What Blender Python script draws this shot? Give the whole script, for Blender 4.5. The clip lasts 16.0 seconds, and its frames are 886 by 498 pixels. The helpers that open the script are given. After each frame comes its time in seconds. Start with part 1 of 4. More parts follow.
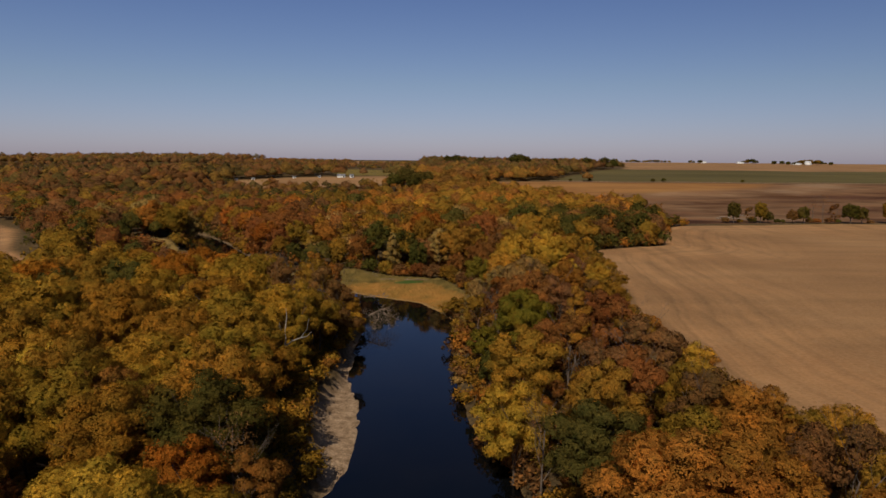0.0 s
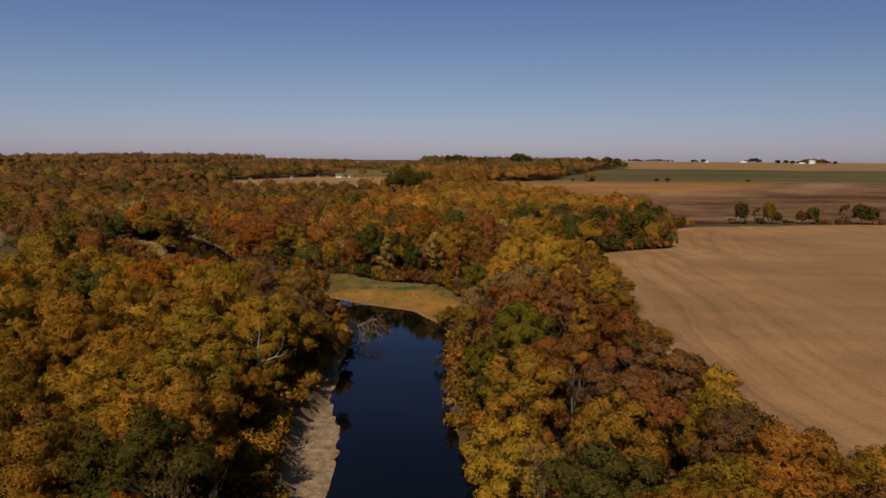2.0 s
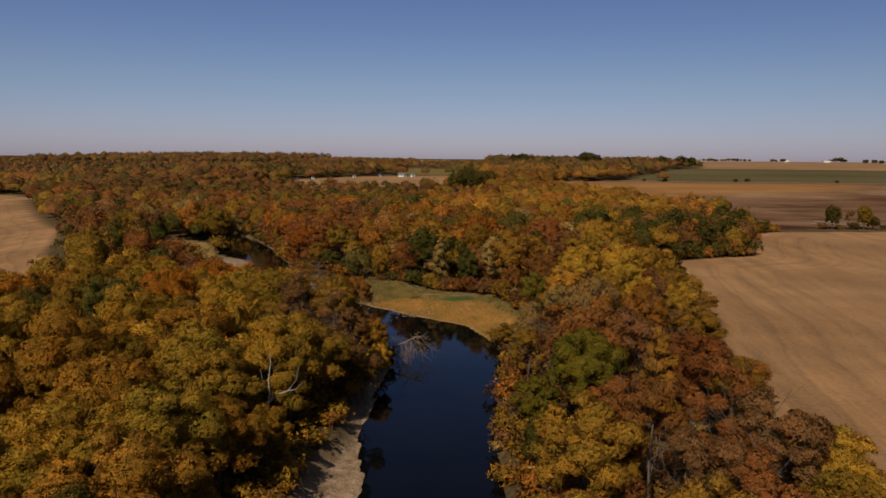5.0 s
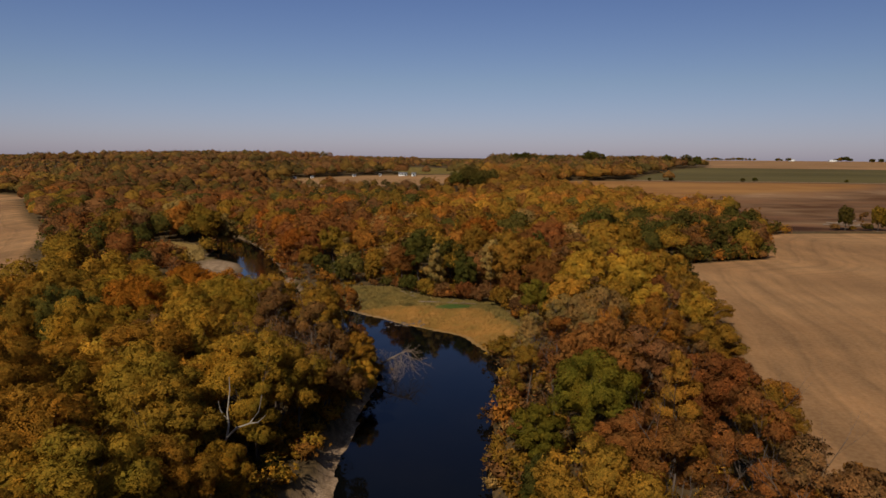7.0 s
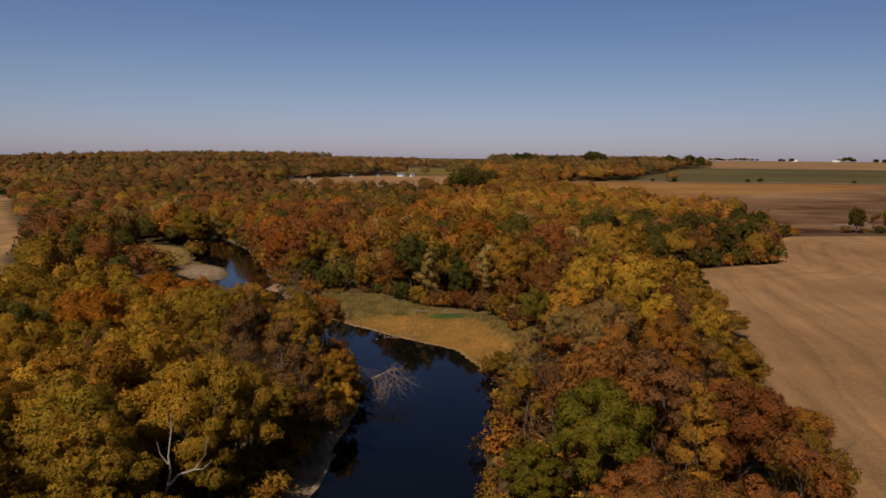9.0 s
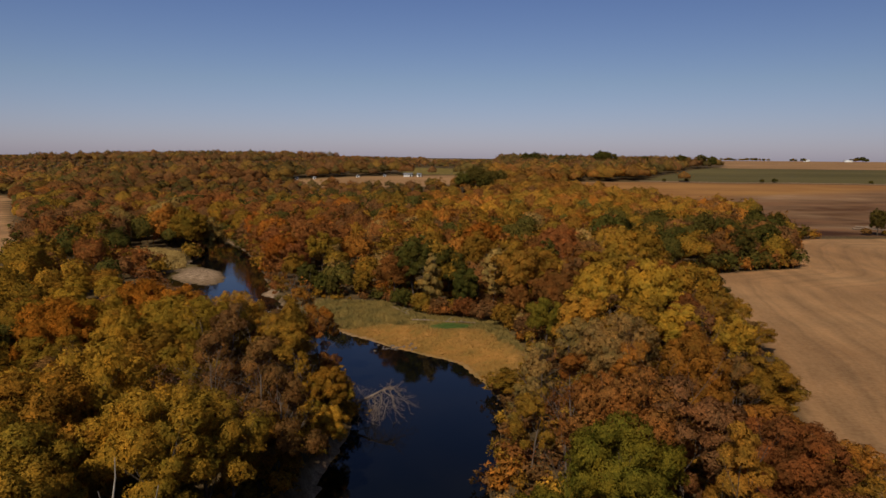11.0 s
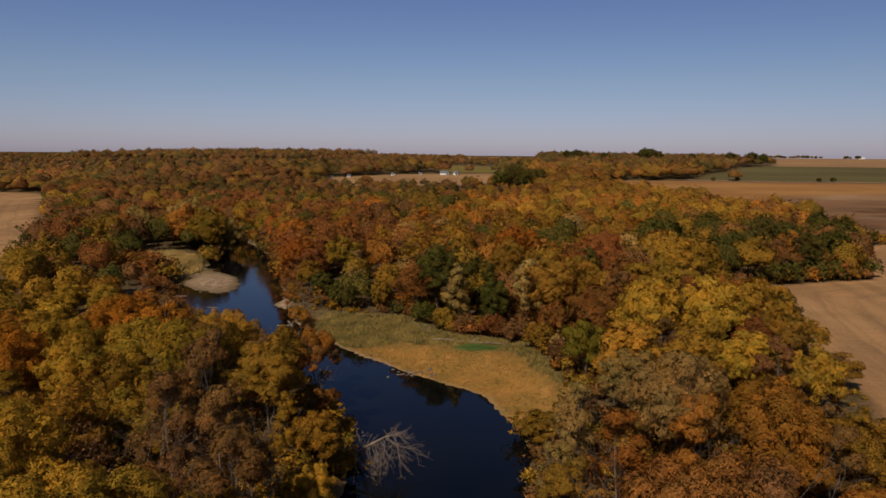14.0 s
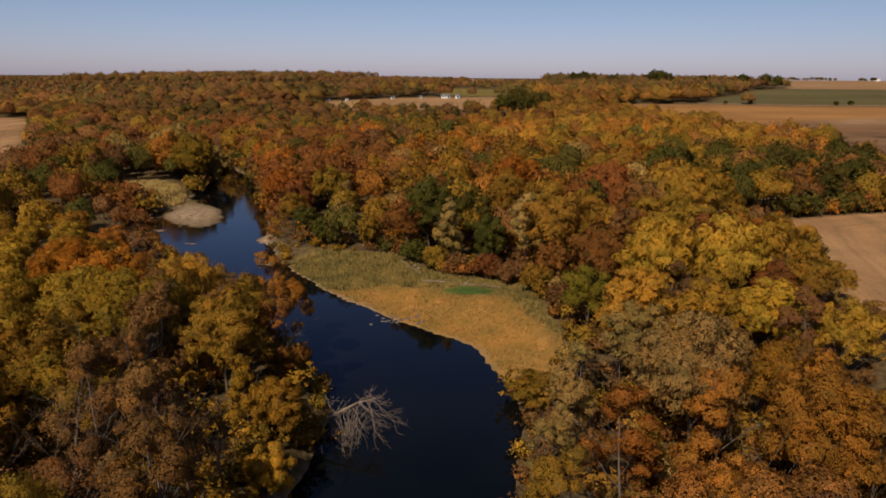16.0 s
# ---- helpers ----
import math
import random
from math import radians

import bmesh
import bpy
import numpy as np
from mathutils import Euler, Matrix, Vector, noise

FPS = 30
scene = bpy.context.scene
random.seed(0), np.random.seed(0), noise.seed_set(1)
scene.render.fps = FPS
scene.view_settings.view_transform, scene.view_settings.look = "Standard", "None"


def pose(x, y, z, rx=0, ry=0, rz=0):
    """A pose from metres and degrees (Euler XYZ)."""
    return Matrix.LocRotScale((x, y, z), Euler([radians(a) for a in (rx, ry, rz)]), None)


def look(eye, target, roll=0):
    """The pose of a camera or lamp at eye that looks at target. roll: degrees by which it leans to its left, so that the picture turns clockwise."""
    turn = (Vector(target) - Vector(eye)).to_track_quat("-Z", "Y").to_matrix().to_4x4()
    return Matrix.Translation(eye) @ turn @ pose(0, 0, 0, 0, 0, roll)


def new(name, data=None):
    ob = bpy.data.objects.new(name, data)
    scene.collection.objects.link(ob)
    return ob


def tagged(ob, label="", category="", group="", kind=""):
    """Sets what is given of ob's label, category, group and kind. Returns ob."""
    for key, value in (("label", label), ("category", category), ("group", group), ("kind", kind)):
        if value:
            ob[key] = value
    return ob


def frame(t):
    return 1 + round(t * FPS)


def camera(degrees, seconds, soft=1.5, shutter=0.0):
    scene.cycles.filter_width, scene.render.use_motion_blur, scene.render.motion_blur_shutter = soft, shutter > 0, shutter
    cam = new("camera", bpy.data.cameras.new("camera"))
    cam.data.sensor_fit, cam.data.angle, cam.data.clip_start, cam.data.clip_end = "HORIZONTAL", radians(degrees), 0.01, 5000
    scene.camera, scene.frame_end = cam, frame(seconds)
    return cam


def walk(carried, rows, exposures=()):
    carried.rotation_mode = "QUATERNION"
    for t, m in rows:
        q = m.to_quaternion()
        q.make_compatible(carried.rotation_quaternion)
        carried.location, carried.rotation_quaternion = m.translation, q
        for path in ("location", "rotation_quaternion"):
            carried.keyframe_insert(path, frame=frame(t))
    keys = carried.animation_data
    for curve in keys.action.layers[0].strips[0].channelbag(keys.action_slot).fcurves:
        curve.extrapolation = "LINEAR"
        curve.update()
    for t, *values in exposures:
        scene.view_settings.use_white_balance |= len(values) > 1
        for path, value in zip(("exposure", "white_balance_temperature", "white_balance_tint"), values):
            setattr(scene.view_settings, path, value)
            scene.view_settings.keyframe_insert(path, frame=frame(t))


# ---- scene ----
EXPOSURE, SUN_STRENGTH, SKY_STRENGTH = 0.0, 4.3, 0.085
cam = camera(63.0, 16.0, soft=1.5, shutter=0.4)
PATH = [
    (0, (-4.205, 0.625, 41.675), (-4.175, 2.609, 41.432), 0.5),
    (0.5, (-3.718, 3.863, 41.528), (-3.688, 5.848, 41.287), 0.4),
    (1, (-3.259, 6.205, 41.638), (-3.231, 8.19, 41.396), 0.5),
    (1.5, (-2.766, 9.253, 41.673), (-2.739, 11.238, 41.43), 0.4),
    (2, (-2.127, 12.791, 41.702), (-2.103, 14.776, 41.458), 0.4),
    (2.5, (-1.671, 15.891, 41.643), (-1.655, 17.876, 41.399), 0.4),
    (3, (-1.242, 18.983, 41.614), (-1.254, 20.968, 41.369), 0.4),
    (3.5, (-0.979, 21.651, 41.576), (-1.034, 23.635, 41.33), 0.4),
    (4, (-0.365, 25.971, 41.536), (-0.485, 27.952, 41.289), 0.4),
    (4.2, (-0.099, 27.298, 41.539), (-0.238, 29.278, 41.292), 0.4),
    (6.5, (1.113, 42.161, 41.229), (0.947, 44.138, 40.981), 0.5),
    (7, (1.488, 45.134, 41.262), (1.321, 47.111, 41.012), 0.5),
    (7.5, (1.778, 47.958, 41.193), (1.61, 49.935, 40.943), 0.5),
    (8, (1.898, 50.778, 41.146), (1.729, 52.756, 40.896), 0.5),
    (8.5, (2.258, 54.435, 41.11), (2.088, 56.412, 40.861), 0.5),
    (11, (2.742, 68.652, 40.918), (2.548, 70.627, 40.669), 0.5),
    (11.5, (2.831, 71.914, 40.909), (2.611, 73.887, 40.659), 0.5),
    (12, (2.85, 74.629, 40.936), (2.615, 76.599, 40.684), 0.5),
    (12.5, (3.066, 78.479, 40.98), (2.828, 80.449, 40.728), 0.5),
    (13, (3.202, 81.924, 40.982), (2.962, 83.893, 40.729), 0.5),
    (13.5, (3.456, 85.655, 41.078), (3.211, 87.623, 40.824), 0.5),
    (14, (3.736, 89.193, 41.142), (3.432, 91.153, 40.885), 0.5),
    (14.5, (3.82, 92.194, 41.12), (3.514, 94.154, 40.865), 0.5),
    (15, (3.883, 95.129, 40.988), (3.575, 97.089, 40.734), 0.5),
    (15.5, (4.207, 99.379, 41.068), (3.897, 101.325, 40.727), 0.5),
    (16, (4.399, 103.058, 41.108), (4.09, 104.98, 40.647), 0.4),
]

walk(cam, [(t, look(e, a, r)) for t, e, a, r in PATH], [(0.0, EXPOSURE - 0.14), (14.9, EXPOSURE - 0.06), (16.0, EXPOSURE + 0.19)])

# ---------------------------------------------------------------- sky and sun
SUN_ELEVATION, SUN_AZIMUTH = 43.0, 197.0          # degrees; azimuth clockwise from +y
world = bpy.data.worlds.new("world")
scene.world = world
world.use_nodes = True
wn, wl = world.node_tree.nodes, world.node_tree.links
wn.clear()
sky = wn.new("ShaderNodeTexSky")
sky.sky_type, sky.sun_disc = "NISHITA", False
sky.sun_elevation, sky.sun_rotation = radians(SUN_ELEVATION), radians(SUN_AZIMUTH)
sky.altitude, sky.air_density, sky.dust_density, sky.ozone_density = 250, 1.0, 0.6, 2.5
coord = wn.new("ShaderNodeTexCoord")
split = wn.new("ShaderNodeSeparateXYZ")
tone = wn.new("ShaderNodeValToRGB")
SKY_RAMP = ((0.0, (0.73, 0.675, 1.0)), (0.03, (0.725, 0.68, 0.95)), (0.10, (0.69, 0.68, 0.825)), (0.24, (0.555, 0.58, 0.81)), (0.4, (0.46, 0.49, 0.72)), (0.62, (0.72, 0.69, 0.66)))
while len(tone.color_ramp.elements) < len(SKY_RAMP):
    tone.color_ramp.elements.new(0.5)
for e, (p, c) in zip(tone.color_ramp.elements, SKY_RAMP):
    e.position, e.color = p, (*c, 1)
mul = wn.new("ShaderNodeMix")
mul.data_type, mul.blend_type = "RGBA", "MULTIPLY"
mul.inputs[0].default_value = 1.0
back = wn.new("ShaderNodeBackground")
back.inputs[1].default_value = SKY_STRENGTH
wout = wn.new("ShaderNodeOutputWorld")
wl.new(coord.outputs["Generated"], split.inputs[0])
wl.new(split.outputs[2], tone.inputs[0])
west = wn.new("ShaderNodeMapRange")        # sky tone scaled by direction, 1.03 in the west to 0.85 in the east
for k, v in enumerate((-0.5, 0.5, 1.03, 0.85), 1):
    west.inputs[k].default_value = v
wl.new(split.outputs[0], west.inputs[0])
tilted_tone = wn.new("ShaderNodeVectorMath")
tilted_tone.operation = "SCALE"
wl.new(tone.outputs[0], tilted_tone.inputs[0])
wl.new(west.outputs[0], tilted_tone.inputs["Scale"])
wl.new(sky.outputs[0], mul.inputs[6])
wl.new(tilted_tone.outputs[0], mul.inputs[7])
wl.new(mul.outputs[2], back.inputs[0])
wl.new(back.outputs[0], wout.inputs[0])

sun = new("sun", bpy.data.lights.new("sun", "SUN"))
sun.data.energy, sun.data.angle, sun.data.color = SUN_STRENGTH, radians(0.6), (1.0, 0.89, 0.72)
_az, _el = radians(SUN_AZIMUTH), radians(SUN_ELEVATION)
toward = Vector((math.sin(_az) * math.cos(_el), math.cos(_az) * math.cos(_el), math.sin(_el)))
sun.matrix_world = look(toward * 500, (0, 0, 0))


# ---------------------------------------------------------------- materials
def material(name, rough=0.9):
    m = bpy.data.materials.new(name)
    m.use_nodes = True
    n, l = m.node_tree.nodes, m.node_tree.links
    b = n["Principled BSDF"]
    b.inputs["Roughness"].default_value = rough
    b.inputs["Specular IOR Level"].default_value = 0.2
    return m, n, l, b


def noise_node(n, l, scale, detail=4, coord="Object", rough=0.55, stretch=None):
    c = n.new("ShaderNodeTexCoord")
    t = n.new("ShaderNodeTexNoise")
    t.inputs["Scale"].default_value, t.inputs["Detail"].default_value, t.inputs["Roughness"].default_value = scale, detail, rough
    if stretch:
        mp = n.new("ShaderNodeMapping")
        mp.inputs["Scale"].default_value = stretch[0]
        mp.inputs["Rotation"].default_value = stretch[1]
        l.new(c.outputs[coord], mp.inputs[0])
        l.new(mp.outputs[0], t.inputs["Vector"])
    else:
        l.new(c.outputs[coord], t.inputs["Vector"])
    return t.outputs["Fac"]


def ramp(n, l, fac, stops):
    r = n.new("ShaderNodeValToRGB")
    while len(r.color_ramp.elements) < len(stops):
        r.color_ramp.elements.new(0.5)
    for e, (p, c) in zip(r.color_ramp.elements, stops):
        e.position, e.color = p, (*c, 1)
    l.new(fac, r.inputs[0])
    return r.outputs[0]


def mixed(n, l, fac, a, b, kind="MIX"):
    m = n.new("ShaderNodeMix")
    m.data_type, m.blend_type = "RGBA", kind
    for s, v in ((m.inputs[0], fac), (m.inputs[6], a), (m.inputs[7], b)):
        if isinstance(v, (int, float)):
            s.default_value = v
        elif isinstance(v, tuple):
            s.default_value = (*v, 1)
        else:
            l.new(v, s)
    return m.outputs[2]


def bumped(n, l, b, height, strength, distance):
    bp = n.new("ShaderNodeBump")
    bp.inputs["Strength"].default_value, bp.inputs["Distance"].default_value = strength, distance
    l.new(height, bp.inputs["Height"])
    l.new(bp.outputs[0], b.inputs["Normal"])


def leaf_material(name, from_object):
    """Autumn leaves: a diffuse and a translucent share, varied leaf by leaf and tree by tree."""
    m = bpy.data.materials.new(name)
    m.use_nodes = True
    n, l = m.node_tree.nodes, m.node_tree.links
    n.clear()
    if from_object:
        col = n.new("ShaderNodeObjectInfo").outputs["Color"]
    else:
        at = n.new("ShaderNodeAttribute")
        at.attribute_name = "tint"
        col = at.outputs["Color"]
    isl = n.new("ShaderNodeNewGeometry").outputs["Random Per Island"]
    leafy = ramp(n, l, isl, ((0.0, (0.7, 0.74, 0.74)), (0.3, (0.92, 0.94, 0.93)), (0.75, (1.06, 1.05, 1.03)), (1.0, (1.25, 1.2, 1.1))))
    col = mixed(n, l, 1.0, col, leafy, "MULTIPLY")
    patch = noise_node(n, l, 0.45, 3)
    col = mixed(n, l, 1.0, col, ramp(n, l, patch, ((0.3, (0.7, 0.84, 0.86)), (0.5, (1, 1, 1)), (0.72, (1.26, 1.1, 0.9)))), "MULTIPLY")
    cells = n.new("ShaderNodeTexVoronoi")
    cells.inputs["Scale"].default_value = 8.0 if from_object else 3.0
    l.new(n.new("ShaderNodeTexCoord").outputs["Object"], cells.inputs["Vector"])
    each = n.new("ShaderNodeSeparateColor")
    l.new(cells.outputs["Color"], each.inputs[0])
    col = mixed(n, l, 1.0, col, ramp(n, l, each.outputs[0], ((0.0, (0.62, 0.66, 0.66)), (0.5, (0.98, 0.98, 0.98)), (1.0, (1.38, 1.32, 1.2)))), "MULTIPLY")
    d, t, mx, o = n.new("ShaderNodeBsdfDiffuse"), n.new("ShaderNodeBsdfTranslucent"), n.new("ShaderNodeMixShader"), n.new("ShaderNodeOutputMaterial")
    l.new(col, d.inputs[0])
    l.new(col, t.inputs[0])
    mx.inputs[0].default_value = 0.28
    l.new(d.outputs[0], mx.inputs[1])
    l.new(t.outputs[0], mx.inputs[2])
    # gaps between the leaves of a spray
    gap, clear, cut = n.new("ShaderNodeMath"), n.new("ShaderNodeBsdfTransparent"), n.new("ShaderNodeMixShader")
    gap.operation = "GREATER_THAN"
    gap.inputs[1].default_value = 0.54 if from_object else 0.6
    l.new(cells.outputs["Distance"], gap.inputs[0])
    l.new(gap.outputs[0], cut.inputs[0])
    l.new(mx.outputs[0], cut.inputs[1])
    l.new(clear.outputs[0], cut.inputs[2])
    l.new(cut.outputs[0], o.inputs[0])
    return m


LEAF, WOODS = leaf_material("autumn_leaves", True), leaf_material("woods_leaves", False)


def bark_material(name, dark, light):
    m, n, l, b = material(name, 0.95)
    f = noise_node(n, l, 2.2, 6, stretch=((1, 1, 0.25), (0, 0, 0)))
    l.new(ramp(n, l, f, ((0.3, dark), (0.7, light))), b.inputs["Base Color"])
    bumped(n, l, b, f, 0.6, 0.05)
    return m


BARK = bark_material("brown_bark", (0.05, 0.036, 0.025), (0.12, 0.088, 0.064))
PALE = bark_material("pale_bark", (0.17, 0.14, 0.11), (0.38, 0.33, 0.265))
TWIG = bark_material("grey_twigs", (0.07, 0.052, 0.04), (0.17, 0.125, 0.095))
DRIFT = bark_material("driftwood", (0.11, 0.078, 0.055), (0.25, 0.18, 0.13))


def plain(name, low, high, scale=3.0, rough=0.8):
    m, n, l, b = material(name, rough)
    l.new(ramp(n, l, noise_node(n, l, scale, 5), ((0.3, low), (0.7, high))), b.inputs["Base Color"])
    return m


WHITE = plain("white_siding", (0.56, 0.55, 0.52), (0.74, 0.73, 0.70))
ROOF = plain("grey_roof", (0.10, 0.10, 0.11), (0.2, 0.2, 0.21))
DARK = plain("dark_opening", (0.02, 0.02, 0.025), (0.05, 0.05, 0.055))
STEEL = plain("bin_steel", (0.42, 0.43, 0.45), (0.6, 0.6, 0.62), 1.0, 0.45)
STONE = plain("river_stone", (0.08, 0.062, 0.05), (0.2, 0.15, 0.12), 1.5)
STRAW = plain("dry_grass", (0.18, 0.108, 0.026), (0.35, 0.175, 0.042), 0.15)
SEDGE = plain("green_sedge", (0.105, 0.082, 0.022), (0.25, 0.165, 0.045), 0.3)
REED = plain("bar_reed", (0.24, 0.15, 0.045), (0.46, 0.31, 0.10), 0.25)


def attribute(n, name):
    a = n.new("ShaderNodeAttribute")
    a.attribute_name = name
    return a.outputs["Fac"]


def ground_material():
    m, n, l, b = material("ground", 0.95)
    b.inputs["Specular IOR Level"].default_value = 0.05
    litter = ramp(n, l, noise_node(n, l, 0.9, 6), ((0.3, (0.035, 0.026, 0.014)), (0.55, (0.10, 0.065, 0.03)), (0.8, (0.19, 0.115, 0.045))))
    # harvested field: broad stains, wheel lines and stubble
    stain = noise_node(n, l, 0.014, 5, stretch=((1, 1, 1), (0, 0, 0.4)))
    lines = noise_node(n, l, 0.06, 4, stretch=((0.16, 1.6, 1), (0, 0, 0.06)))
    edge = noise_node(n, l, 0.075, 4, stretch=((1.9, 0.14, 1), (0, 0, 0.02)))
    soil = ramp(n, l, stain, ((0.32, (0.20, 0.096, 0.039)), (0.5, (0.27, 0.138, 0.058)), (0.7, (0.345, 0.187, 0.083))))
    soil = mixed(n, l, 1.0, soil, ramp(n, l, lines, ((0.33, (0.88, 0.88, 0.88)), (0.5, (1, 1, 1)), (0.62, (1.1, 1.09, 1.08)))), "MULTIPLY")
    side = attribute(n, "side")
    rim = n.new("ShaderNodeTexNoise")
    rim.noise_dimensions = "1D"
    rim.inputs["Scale"].default_value, rim.inputs["Detail"].default_value = 0.22, 5
    wob = n.new("ShaderNodeMath")
    wob.operation = "MULTIPLY_ADD"
    l.new(noise_node(n, l, 0.02, 3), wob.inputs[0])
    wob.inputs[1].default_value = 9.0
    l.new(attribute(n, "rim"), wob.inputs[2])
    l.new(wob.outputs[0], rim.inputs["W"])
    soil = mixed(n, l, side, soil, mixed(n, l, 1.0, soil, ramp(n, l, rim.outputs["Fac"], ((0.34, (0.8, 0.79, 0.78)), (0.46, (1.02, 1.02, 1.02)), (0.6, (1.25, 1.23, 1.2)))), "MULTIPLY"))
    soil = mixed(n, l, side, soil, mixed(n, l, 1.0, soil, ramp(n, l, edge, ((0.36, (0.8, 0.78, 0.76)), (0.48, (1.02, 1.02, 1.02)), (0.62, (1.3, 1.27, 1.24)))), "MULTIPLY"))
    soil = mixed(n, l, 0.35, soil, ramp(n, l, noise_node(n, l, 1.4, 5), ((0.3, (0.15, 0.092, 0.048)), (0.7, (0.34, 0.222, 0.118)))))
    col = mixed(n, l, attribute(n, "field"), litter, soil)
    straw = ramp(n, l, noise_node(n, l, 0.22, 6), ((0.32, (0.16, 0.1, 0.024)), (0.47, (0.25, 0.135, 0.032)), (0.6, (0.31, 0.15, 0.038)), (0.75, (0.36, 0.19, 0.055))))
    col = mixed(n, l, attribute(n, "straw"), col, straw)
    green = ramp(n, l, noise_node(n, l, 0.3, 6), ((0.3, (0.08, 0.068, 0.018)), (0.52, (0.155, 0.11, 0.03)), (0.75, (0.27, 0.17, 0.045))))
    col = mixed(n, l, attribute(n, "grass"), col, green)
    sand = ramp(n, l, noise_node(n, l, 0.6, 7), ((0.28, (0.13, 0.083, 0.049)), (0.5, (0.265, 0.178, 0.11)), (0.72, (0.37, 0.262, 0.17))))
    sand = mixed(n, l, 1.0, sand, ramp(n, l, noise_node(n, l, 4.0, 4), ((0.36, (0.62, 0.6, 0.57)), (0.5, (1, 1, 1)), (0.64, (1.28, 1.26, 1.24)))), "MULTIPLY")
    col = mixed(n, l, attribute(n, "sand"), col, sand)
    slope = ramp(n, l, noise_node(n, l, 0.012, 6, stretch=((0.6, 1.6, 1), (0, 0, 0.15))), ((0.36, (0.075, 0.035, 0.02)), (0.46, (0.13, 0.066, 0.033)), (0.58, (0.165, 0.092, 0.048)), (0.72, (0.25, 0.165, 0.1))))
    slope = mixed(n, l, 1.0, slope, ramp(n, l, noise_node(n, l, 0.035, 6, stretch=((0.5, 1.3, 1), (0, 0, -0.35))), ((0.36, (0.62, 0.55, 0.5)), (0.48, (1, 1, 1)), (0.66, (1.35, 1.3, 1.25)))), "MULTIPLY")
    ochre = ramp(n, l, noise_node(n, l, 0.03, 5, stretch=((0.4, 1.6, 1), (0, 0, 0.1))), ((0.3, (0.2, 0.09, 0.032)), (0.7, (0.31, 0.155, 0.052))))
    slope = mixed(n, l, attribute(n, "ochre"), slope, ochre)
    col = mixed(n, l, attribute(n, "slope"), col, slope)
    crop = ramp(n, l, noise_node(n, l, 0.01, 5, stretch=((0.35, 1.5, 1), (0, 0, 0))), ((0.35, (0.074, 0.06, 0.023)), (0.65, (0.125, 0.097, 0.038))))
    col = mixed(n, l, attribute(n, "crop"), col, crop)
    moss = ramp(n, l, noise_node(n, l, 0.8, 5), ((0.3, (0.03, 0.05, 0.012)), (0.7, (0.07, 0.105, 0.022))))
    col = mixed(n, l, attribute(n, "moss"), col, moss)
    l.new(col, b.inputs["Base Color"])
    bumped(n, l, b, noise_node(n, l, 1.6, 6), 0.5, 0.25)
    return m


GROUND = ground_material()


def water_material():
    m, n, l, b = material("river_water", 0.04)
    b.inputs["Specular IOR Level"].default_value = 0.25
    b.inputs["IOR"].default_value = 1.33
    l.new(ramp(n, l, noise_node(n, l, 0.05, 3), ((0.3, (0.0015, 0.002, 0.0025)), (0.7, (0.004, 0.004, 0.0035)))), b.inputs["Base Color"])
    ripples = noise_node(n, l, 0.7, 3)
    bumped(n, l, b, ripples, 0.10, 0.05)
    lively = n.new("ShaderNodeMath")              # calm below the bend, broken water beside the upper bars
    lively.operation = "MULTIPLY_ADD"
    lively.inputs[1].default_value, lively.inputs[2].default_value = 1.0, 0.08
    l.new(attribute(n, "riffle"), lively.inputs[0])
    l.new(lively.outputs[0], n["Bump"].inputs["Strength"])
    return m


WATER = water_material()

# ---------------------------------------------------------------- the plan
# River, as x, y and full width along its middle.
RIVER = np.array([(-6, -400, 26), (-5.5, 30, 28), (-5.6, 80, 28), (-4, 91, 23.5), (-6, 103, 19), (-7.5, 120, 18), (-10, 140, 21), (-10, 165, 22), (-10.5, 185, 24.5),
                  (-17.5, 201.6, 24.5), (-30.8, 212.2, 21.5), (-48.5, 228.5, 19.5), (-67, 250, 20), (-81.5, 272, 27), (-100, 304, 36), (-114, 350, 22), (-129, 383, 15), (-152, 420, 9), (-200, 460, 6)], float)
FIELD_RIGHT = [(66, 316), (104, 335), (124, 400), (140, 428), (230, 446), (420, 452), (1500, 455), (1500, -600), (60, -600), (52, 40), (50, 85), (44, 108), (41, 132), (44, 155), (47, 180), (55, 212), (57, 250), (62, 292)]
FIELD_LEFT = [(-124, 203), (-150, 262), (-162, 281), (-183, 307), (-225, 385), (-251, 413), (-287, 456), (-387, 590), (-395, 618), (-445, 649), (-800, 660), (-800, 203)]
SLOPE_FIELD = [(136, 440), (158, 475), (147, 530), (108, 562), (71, 622), (44, 680), (60, 705), (128, 708), (1800, 714), (1800, 462), (420, 459), (230, 453)]
CROP_FIELD = [(116, 718), (165, 840), (215, 960), (260, 1010), (2600, 1010), (2600, 724), (400, 720)]
HOUSE_FIELD = [(-190, 690), (-208, 745), (-120, 765), (-46, 770), (-40, 715), (-60, 685)]
OCHRE_FIELD = [(44, 680), (60, 705), (128, 708), (330, 711), (300, 676), (170, 640), (120, 600), (71, 622)]
TAN_FIELD = [(262, 1018), (330, 1250), (200, 1500), (60, 2200), (-60, 4800), (4800, 4800), (4800, 1018)]
FAR_FIELD = [(-120, 1150), (-30, 1150), (-40, 1900), (-250, 1900)]
LAWN = [(-110, 785), (-45, 780), (-40, 900), (-130, 920)]
MEADOW = [(4, 190), (-20, 212), (-52, 244), (-56, 250), (-50, 258), (-40, 256), (-31, 256.5), (-24, 247), (-19, 242), (-1, 236), (3, 222), (7, 204)]
